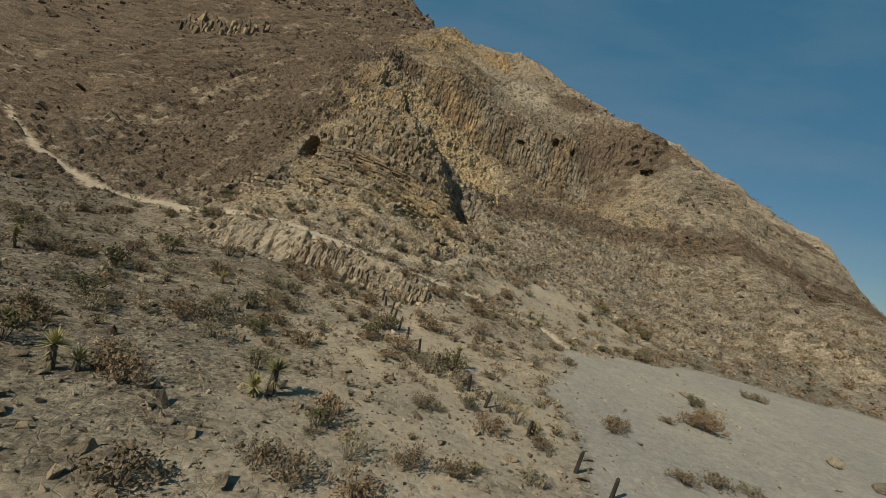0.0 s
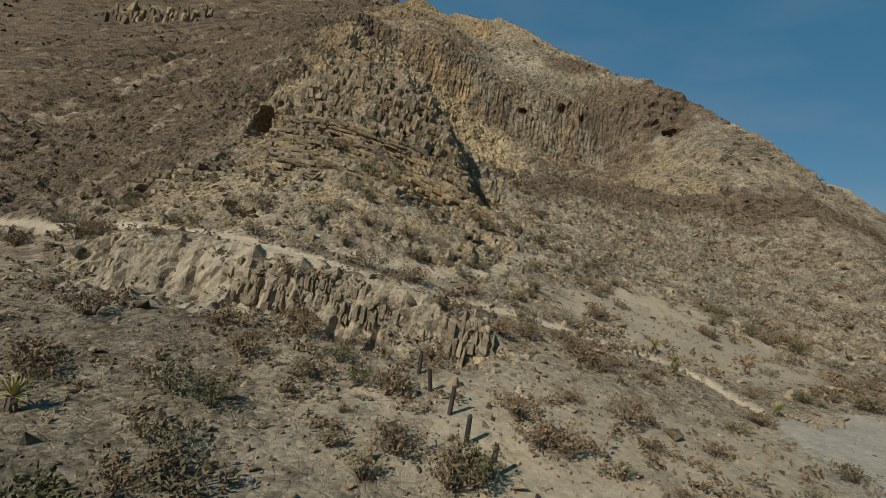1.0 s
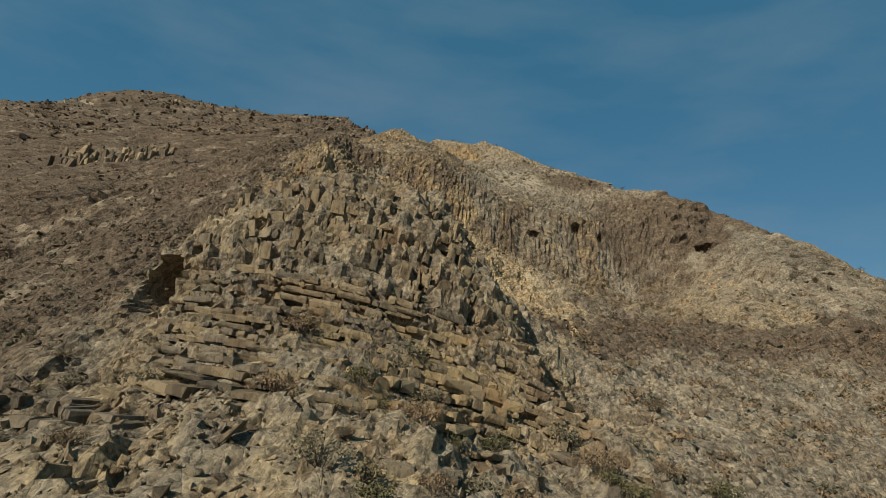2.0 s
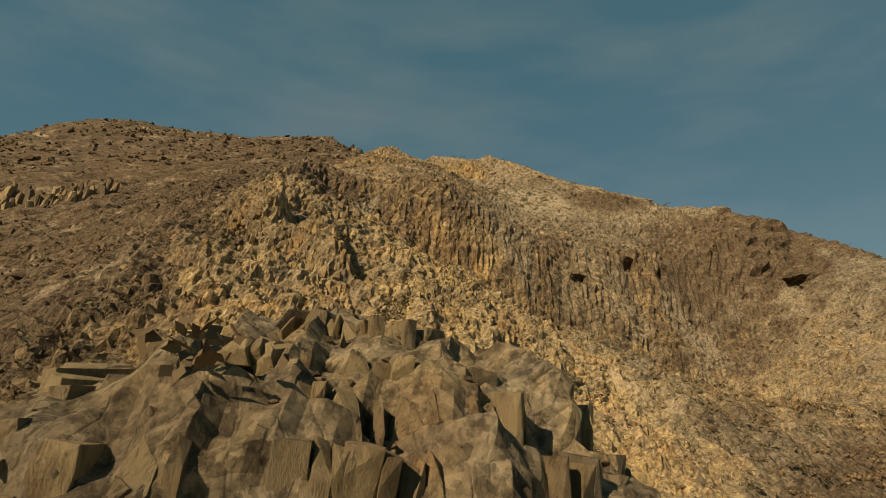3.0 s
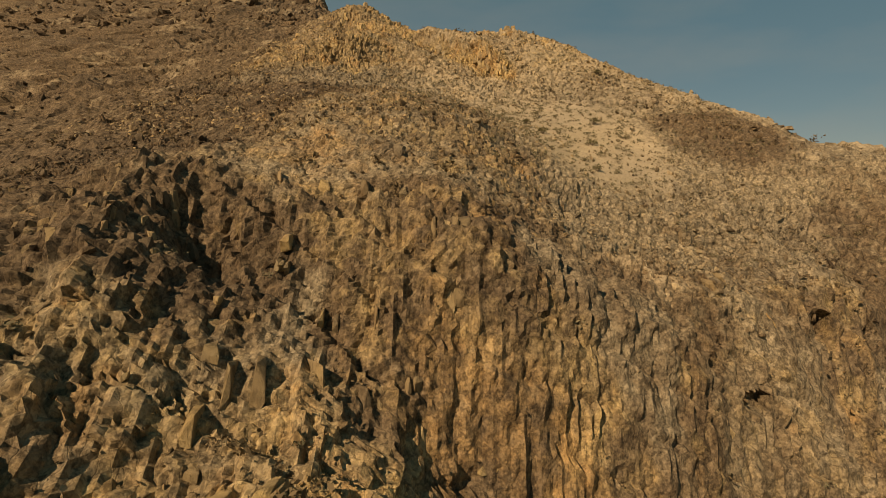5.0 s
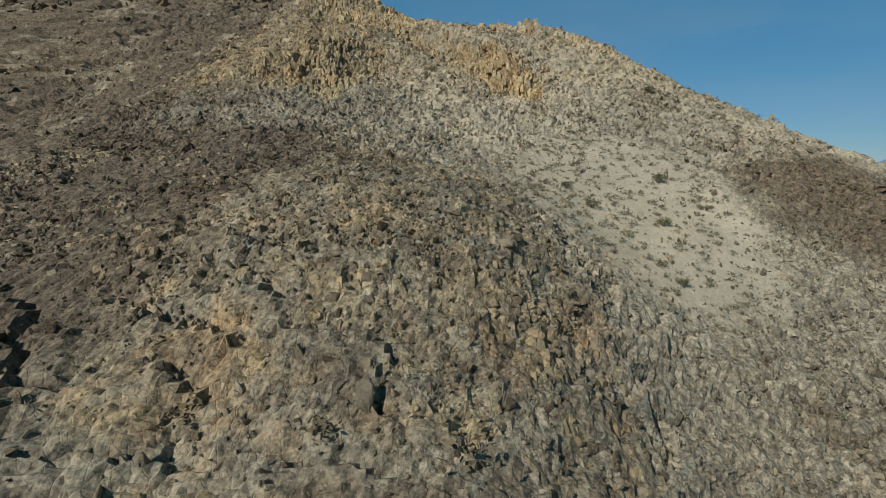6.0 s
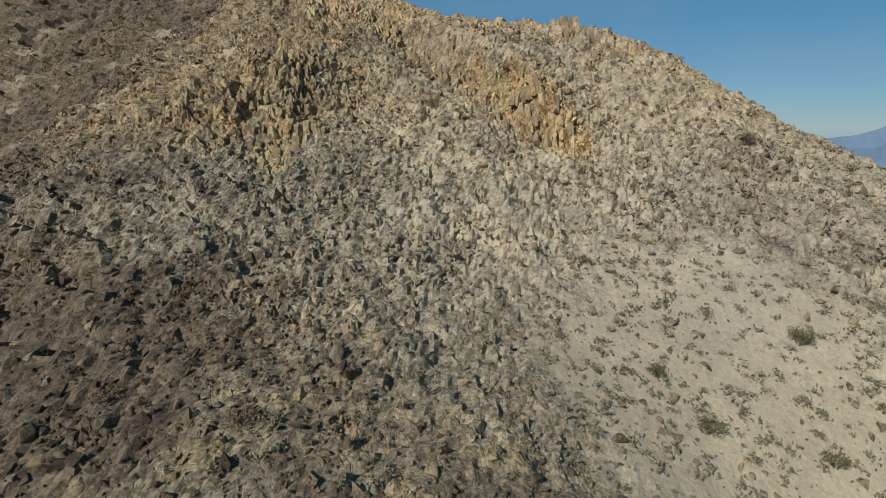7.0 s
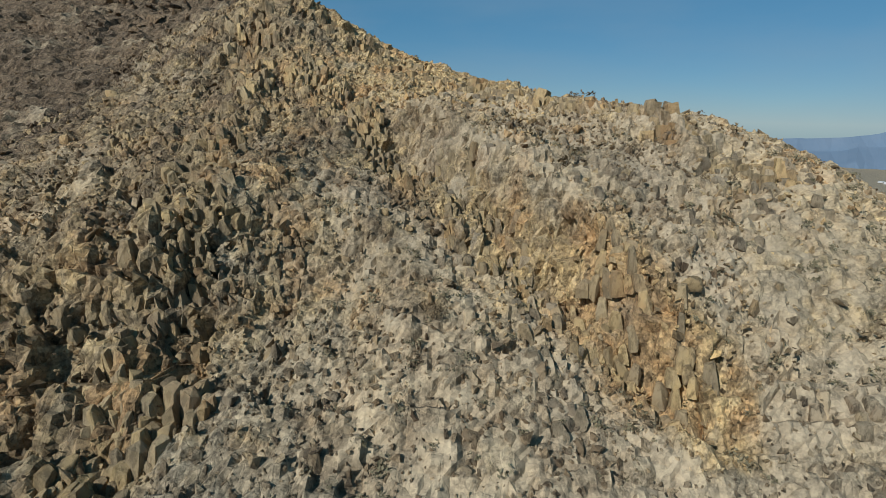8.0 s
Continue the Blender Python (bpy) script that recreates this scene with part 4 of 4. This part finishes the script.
def leaves(r, tips, each, size, scatter_):
    co, tri = [], []
    for tip in tips:
        for _ in range(each):
            at = tip + r.normal(0, scatter_, 3)
            at[2] = max(at[2], 0.03)
            u = r.normal(size=3); u /= np.linalg.norm(u)
            v = np.cross(u, r.normal(size=3)); v /= np.linalg.norm(v) + 1e-9
            s = size * r.uniform(0.6, 1.4)
            base = len(co)
            co += [at - u * s, at + v * s * 0.45, at + u * s, at - v * s * 0.45]
            tri += [(base, base + 1, base + 2), (base, base + 2, base + 3)]
    return co, tri


def raw(name, co, tri, material):
    return mesh_of(name, np.array(co), np.array(tri), material)


def shrub(name, seed, height, wide, stems, each, leaf, leaf_mat, label, category="bush", group="desert shrubs"):
    """A shrub: woody stems and a crown of small leaves."""
    r = np.random.default_rng(seed)
    co, tri, tips = twigs(r, stems, height, wide, 0.014)
    root = tagged(new(name), label, category, group)
    new("woody_base", raw("woody_base", co, tri, BARK)).parent = root
    co, tri = leaves(r, tips, each, leaf, 0.10 * (height + wide) / 2)
    new("foliage", raw("foliage", co, tri, leaf_mat)).parent = root
    root["tall"] = height
    return root


def yucca(seed, trunk, blades, length, label):
    """A short trunk in a skirt of dead blades, with a rosette of stiff blades on top."""
    r = np.random.default_rng(seed)
    root = tagged(new("yucca"), label, "yucca", "yuccas in the valley")
    bm = bmesh.new()
    rings = []
    for k in range(6):
        t = k / 5
        w = 0.13 * (1.25 - 0.35 * t)
        rings.append([bm.verts.new((w * math.cos(j * 1.0472) * r.uniform(0.85, 1.15) + 0.05 * math.sin(3 * t), w * math.sin(j * 1.0472) * r.uniform(0.85, 1.15), -0.1 + t * (trunk + 0.1))) for j in range(6)])
    for p, q in zip(rings, rings[1:]):
        for j in range(6):
            bm.faces.new((p[j], p[(j + 1) % 6], q[(j + 1) % 6], q[j]))
    bm.faces.new(rings[-1])
    me = bpy.data.meshes.new("trunk")
    bm.to_mesh(me); bm.free()
    me.materials.append(BARK)
    new("trunk", me).parent = root
    for name, count, low, high, mat in (("rosette", blades, -5, 85, SPIKE), ("dead_skirt", blades // 2, -80, -25, STRAW)):
        co, tri = [], []
        for _ in range(count):
            a, up = r.uniform(0, 2 * math.pi), radians(r.uniform(low, high))
            d = np.array([math.cos(a) * math.cos(up), math.sin(a) * math.cos(up), math.sin(up)])
            side = np.array([-math.sin(a), math.cos(a), 0]) * 0.028
            at = np.array([0.05 * math.sin(3), 0, trunk - (r.uniform(0, 0.6) * trunk if name == "dead_skirt" else 0)])
            n = len(co)
            le = length * r.uniform(0.8, 1.1) * (0.7 if name == "dead_skirt" else 1)
            lift = np.cross(d, side) * 0.5
            co += [at + side * 0.7, at - side * 0.7, at + d * le * 0.45 + side + lift * 0, at + d * le * 0.45 - side, at + d * le - np.array([0, 0, 0.05 * le])]
            tri += [(n, n + 1, n + 3), (n, n + 3, n + 2), (n + 2, n + 3, n + 4)]
        tagged(new(name, raw(name, co, tri, mat)), kind="stuff").parent = root
    return root


KINDS = [
    shrub("creosote_bush", 11, 1.15, 0.75, 24, 7, 0.062, GREEN, "olive green creosote bush growing out of gravel"),
    shrub("creosote_bush", 12, 0.95, 0.85, 22, 7, 0.058, SAGE, "grey green desert bush growing out of gravel"),
    shrub("dry_bush", 13, 0.8, 0.8, 36, 5, 0.05, BROWN, "brown leafless desert bush with a tangle of twigs"),
    shrub("dry_bush", 14, 0.6, 0.75, 28, 6, 0.052, BROWN, "low dry brown bush on stony ground"),
    shrub("bursage_bush", 15, 0.5, 0.55, 20, 7, 0.048, SAGE, "small rounded grey bursage bush on the slope"),
    shrub("grass_clump", 16, 0.65, 0.42, 46, 1, 0.05, STRAW, "yellow dry bunch grass standing in a clump", "grass", "bunch grass"),
    shrub("cholla", 17, 1.25, 0.6, 15, 5, 0.05, STRAW, "straw coloured cholla with upright jointed stems", "cactus", "chollas in the valley"),
]
YUCCAS = [yucca(21, 0.85, 70, 0.62, "yucca with a rosette of stiff blades and a dead skirt"), yucca(22, 0.4, 60, 0.6, "low yucca with stiff yellow green blades"), yucca(23, 1.3, 64, 0.55, "tall yucca with a ragged trunk on the valley floor")]
USED = set()


def plant(source, x, y, size):
    m = pose(x, y, float(ground_at(x, y)) - 0.03, 0, 0, rng.uniform(0, 360)) @ Matrix.Diagonal((size, size, size * rng.uniform(0.85, 1.15), 1))
    if source.name not in USED:
        USED.add(source.name)
        source.matrix_basis = m
        return source
    return copy_plant(source, m)


def copy_plant(source, m):
    ob = copy_thing(source, Matrix.Identity(4))
    ob.matrix_basis = m
    return ob


for px, py, kind, s in ((-0.9, 15.3, 6, 1.05), (-2.3, 13.4, 2, 1.25), (-3.2, 13.9, 3, 1.0), (-8.9, 16.0, 2, 1.15), (-9.9, 16.4, 3, 1.0), (-11.4, 23.6, 2, 1.2), (-12.2, 24.4, 3, 1.0), (-19.4, 29.5, 0, 1.3), (-18.0, 30.0, 2, 1.0), (-3.1, 28.9, 3, 1.0), (2.1, 27.0, 0, 1.1), (1.2, 27.6, 3, 1.1),
                        (5.2, 22.2, 6, 1.1), (4.4, 23.0, 6, 0.9), (5.8, 21.4, 5, 1.2), (-0.2, 27.4, 3, 1.1), (-5.8, 28.0, 4, 1.0), (-7.9, 26.9, 3, 1.1), (2.5, 16.1, 3, 0.9), (3.2, 16.6, 5, 0.9), (-5.6, 11.4, 3, 1.5), (-14.7, 18.1, 3, 1.2), (-15.6, 19.6, 2, 1.0), (10.3, 24.6, 3, 1.0), (10.9, 25.4, 2, 0.8),
                        (14.6, 28.6, 3, 0.7), (16.4, 29.4, 3, 1.3), (17.1, 29.0, 3, 1.4), (17.6, 30.4, 2, 1.2), (18.3, 32.2, 5, 1.3), (18.5, 34.1, 0, 0.9), (19.2, 34.8, 4, 0.9), (26.4, 41.8, 4, 1.1), (27.4, 41.6, 3, 1.1), (13.8, 21.3, 3, 1.1), (12.2, 20.8, 3, 1.0), (15.4, 21.6, 4, 1.0),
                        (-5.0, 37.0, 3, 1.2), (-0.5, 36.8, 3, 1.3), (-0.1, 34.8, 3, 1.4), (0.6, 35.0, 2, 1.1), (-4.3, 33.2, 2, 1.2), (3.7, 38.4, 2, 1.2), (4.2, 43.6, 3, 1.2), (10.4, 41.1, 3, 1.0), (8.7, 39.7, 4, 1.0), (-8.5, 30.3, 3, 1.5), (-2.8, 32.0, 2, 1.2), (-7.6, 37.1, 3, 1.2), (-10.4, 37.9, 3, 1.1), (-15.8, 35.3, 3, 1.3),
                        (21.4, 58.0, 2, 1.2), (6.6, 52.3, 4, 1.2), (7.9, 57.3, 3, 1.2), (1.6, 47.9, 4, 0.8), (3.5, 44.4, 2, 1.3), (6.6, 52.9, 3, 1.1), (-5.4, 47.7, 2, 1.1), (-11.1, 44.7, 3, 1.0), (-10.2, 43.4, 3, 1.2), (-3.6, 42.9, 3, 1.0), (-9.1, 41.6, 3, 1.1), (-2.0, 53.4, 3, 1.1), (-19.2, 50.4, 4, 1.1), (5.6, 73.4, 2, 1.2),
                        (7.7, 163.4, 0, 0.95), (0.1, 158.2, 0, 0.95), (5.6, 157.4, 0, 0.85), (13.6, 180.3, 0, 1.0), (10.4, 160, 4, 1.2), (-24.3, 161.8, 3, 0.9), (-18.9, 153.7, 3, 0.9), (-1.4, 160.6, 0, 0.7), (-24.2, 155.2, 3, 0.8), (-12.3, 183.9, 2, 0.8), (4.0, 150.7, 0, 0.7)):
    plant(KINDS[kind], px, py, s)
for px, py, kind, s in ((-4.6, 18.2, 0, 1.15), (-5.1, 17.7, 1, 1.1), (-11.1, 15.6, 0, 1.1), (-10.5, 16.0, 1, 0.9), (2.2, 27.6, 2, 0.8), (9.6, 47.6, 1, 0.9), (8.8, 48.6, 1, 1.0), (8.6, 45.4, 1, 0.8), (-14.0, 32.5, 1, 1.0), (11.9, 42.3, 1, 0.8), (-24.0, 27.5, 0, 1.0)):
    plant(YUCCAS[kind], px, py, s)
# the valley's shrubs, each a thing of its own
x, y = scatter(1700, -34, 26, 13, 66, lambda x, y: (1 - field(x, y, "wash")) * (1 - field(x, y, "trail")) * 0.4 * (0.35 + 0.65 * soft((fbm(x / 5, y / 5, 0, 2, 301) + 0.2) * 3)) * (1 - 0.6 * field(x, y, "low")) * (np.abs(y - 38.7 + 1.68 * (x + 4.0)) > 1.5))
for px, py in list(zip(x, y))[:290]:
    u = rng.random()
    kind = 0 if u < 0.12 else 1 if u < 0.3 else 2 if u < 0.5 else 3 if u < 0.72 else 4 if u < 0.9 else 5
    plant(KINDS[kind], px, py, rng.uniform(0.6, 1.3))


def thicket(name, x, y, size, seed, label, material, leaf=0.07, count=18):
    """Many small shrubs of a far slope, one mesh."""
    r = np.random.default_rng(seed)
    shapes = []
    for k in range(5):
        c = np.abs(r.normal(0, 1, (count, 3))) * np.where(r.random((count, 3)) < 0.5, -1, 1) * (0.4, 0.4, 0.2) + (0, 0, 0.36)
        shapes.append(leaves(r, list(c), 2, 0.17, 0.09))
    verts, faces, base = [], [], 0
    gz = ground_at(x, y)
    for px, py, pz, s in zip(x, y, gz, size):
        co, tri = shapes[r.integers(0, 5)]
        a = r.uniform(0, 6.28)
        c = np.array(co) * s
        c = np.stack([c[:, 0] * math.cos(a) - c[:, 1] * math.sin(a), c[:, 0] * math.sin(a) + c[:, 1] * math.cos(a), c[:, 2]], -1) + (px, py, pz)
        verts.append(c); faces.append(np.array(tri) + base); base += len(co)
    return tagged(new(name, mesh_of(name, np.concatenate(verts), np.concatenate(faces), material)), label, "bushes", kind="stuff")


def bare(x, y):
    return (1 - field(x, y, "wash")) * (1 - field(x, y, "trail")) * (1 - 0.8 * field(x, y, "cliff")) * (1 - 0.8 * field(x, y, "crag")) * (1 - 0.7 * field(x, y, "fins"))


x, y = scatter(5200, -110, 125, 30, 215, lambda x, y: 0.5 * bare(x, y) * soft((fbm(x / 11, y / 11, 0, 3, 311) + 0.25) * 2.5) * ((np.abs(x + 4) > 30) | (y > 66)) * (1.0 - 0.65 * soft((y - 90) / 60) * (x < 30)))
thicket("hillside_bushes", x, y, rng.uniform(0.4, 1.1, len(x)), 41, "small dark desert bushes dotted over the mountainside", BROWN)
x, y = scatter(2600, -70, 90, 20, 130, lambda x, y: 0.4 * bare(x, y) * ((np.abs(x + 4) > 32) | (y > 66)))
thicket("hillside_sage", x, y, rng.uniform(0.4, 0.95, len(x)), 42, "grey green sage bushes dotted over the lower slopes", SAGE)
x, y = scatter(1500, -34, 12, 15, 52, lambda x, y: 0.8 * bare(x, y) * (0.25 + 0.75 * soft((fbm(x / 5, y / 5, 0, 2, 301) + 0.2) * 3)) * soft((y - 17) / 10))
thicket("valley_brush", x, y, rng.uniform(0.25, 0.62, len(x)), 45, "low dry brush and straw between the bushes of the valley", BROWN)
x, y = scatter(1500, 4, 75, 46, 112, lambda x, y: 0.5 * bare(x, y))
thicket("lower_bushes", x, y, rng.uniform(0.45, 1.0, len(x)), 44, "low brown and grey bushes on the slope beside the wash", BROWN)
x, y = scatter(4600, -18, 30, 140, 196, lambda x, y: 0.7 * np.maximum(field(x, y, "chute"), 0.35) * bare(x, y))
thicket("sand_tufts", x, y, rng.uniform(0.22, 0.55, len(x)), 43, "small dark tufts of brush growing on the sandy chute", SAGE, count=18)

# ---------------------------------------------------------------- fence posts beside the road
m_post, nodes, links, bsdf = node_mat("old_wood", 0.85)
place = nodes.new("ShaderNodeTexCoord").outputs["Object"]
grain = ramped(nodes, links, noise_at(nodes, links, place, 9, 5, 0.6, (1, 1, 0.12)), 0.35, 0.65)
links.new(mixed(nodes, links, "MIX", grain, (0.024, 0.019, 0.015), (0.06, 0.047, 0.035)), bsdf.inputs["Base Color"])


def fence_post(x, y, lean, height):
    bm = bmesh.new()
    bmesh.ops.create_cone(bm, cap_ends=True, segments=9, radius1=0.085, radius2=0.07, depth=height + 0.3, matrix=Matrix.Translation((0, 0, height / 2 - 0.15)))
    top = [v for v in bm.verts if v.co.z > height * 0.9]
    for v in top:
        v.co.z += 0.05 * v.co.x / 0.07
    bmesh.ops.bevel(bm, geom=[e for e in bm.edges if all(v in top for v in e.verts)], offset=0.012, segments=1, affect="EDGES")
    for v in bm.verts:
        v.co.x += 0.006 * noise.noise(v.co * 9 + Vector((x, y, 0)))
    me = bpy.data.meshes.new("fence_post")
    bm.to_mesh(me); bm.free()
    me.materials.append(m_post)
    ob = tagged(new("fence_post", me), "dark weathered wooden post standing in the gravel", "post", "posts along the road")
    ob.matrix_basis = pose(x, y, float(ground_at(x, y)), lean[0], lean[1], rng.uniform(0, 360))


for px, py in ((-4.1, 38.7), (-3.6, 37.4), (-2.9, 35.9), (-2.4, 34.3), (-1.8, 32.8), (-1.0, 30.9), (0.0, 28.9), (1.2, 26.6), (3.0, 24.7), (3.8, 23.1), (5.6, 21.1), (7.2, 18.9), (8.2, 17.6)):
    fence_post(px, py, rng.normal(0, 7, 2), rng.uniform(0.7, 0.95))

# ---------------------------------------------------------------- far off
m_far, nodes, links, bsdf = node_mat("haze_tinted_mountain", 1.0)
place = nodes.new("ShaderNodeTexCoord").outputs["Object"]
# haze of the distance is painted in: the rock's base colour is blue-grey
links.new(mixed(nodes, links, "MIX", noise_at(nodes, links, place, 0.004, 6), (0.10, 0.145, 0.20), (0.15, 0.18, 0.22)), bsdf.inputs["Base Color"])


def mountain_range():
    """A mesa and lower ridges on the far side of the plain."""
    az = np.radians(np.linspace(8, 100, 150))
    tops = np.interp(np.degrees(az), (8, 30, 36, 39.5, 41.2, 42.2, 43.2, 50, 60, 75, 100), (-110, -90, -60, -10, 40, 110, 150, 160, 120, 60, 0))
    tops = tops + 7 * vnoise(az * 60, 0, 0, 401) + 4 * vnoise(az * 170, 0, 0, 402)
    rows = []
    for k, (share, dist) in enumerate(((0, 5200), (0.28, 5500), (0.62, 5800), (1, 6000), (0.5, 6900), (0, 8000))):
        d = dist + 90 * vnoise(az * 40, k * 3.1, 0, 403)
        rows.append(np.stack([d * np.sin(az), d * np.cos(az), -320 + share * (tops + 320) + (0 if share in (0, 1) else 22) * vnoise(az * 50, k, 0, 404)], -1))
    co = np.stack(rows)
    h, w = co.shape[:2]
    i = np.arange(h * w).reshape(h, w)
    q = np.stack([i[:-1, 1:], i[:-1, :-1], i[1:, :-1], i[1:, 1:]], -1).reshape(-1, 4)
    return tagged(new("backdrop", mesh_of("backdrop", co.reshape(-1, 3), q, m_far, smooth=False)), "mesa and ridges across the plain, tinted blue for haze", "mountains", kind="structure")


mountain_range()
m_wall, nodes, links, bsdf = node_mat("far_wall", 0.9)
links.new(mixed(nodes, links, "MIX", nodes.new("ShaderNodeObjectInfo").outputs["Random"], (0.62, 0.6, 0.56), (0.30, 0.28, 0.26)), bsdf.inputs["Base Color"])
for k in range(46):
    a, d = radians(rng.uniform(36, 62)), rng.uniform(1100, 3000)
    bm = bmesh.new()
    w, l, h = rng.uniform(12, 40), rng.uniform(30, 150), rng.uniform(5, 11)
    bmesh.ops.create_cube(bm, size=1, matrix=Matrix.Translation((0, 0, h / 2)) @ Matrix.Diagonal((l, w, h, 1)))
    ridge = [e for e in bm.edges if all(v.co.z > h / 2 for v in e.verts)]
    bmesh.ops.bevel(bm, geom=ridge, offset=1.6, segments=1, affect="EDGES")
    me = bpy.data.meshes.new("far_building")
    bm.to_mesh(me); bm.free()
    me.materials.append(m_wall)
    px, py = d * math.sin(a), d * math.cos(a)
    tagged(new("far_building", me), "long low pale building far out on the plain", "building", "buildings on the plain").matrix_basis = pose(px, py, float(ground_at(px, py)) - 1.0, 0, 0, rng.choice((0, 90)) + 40)
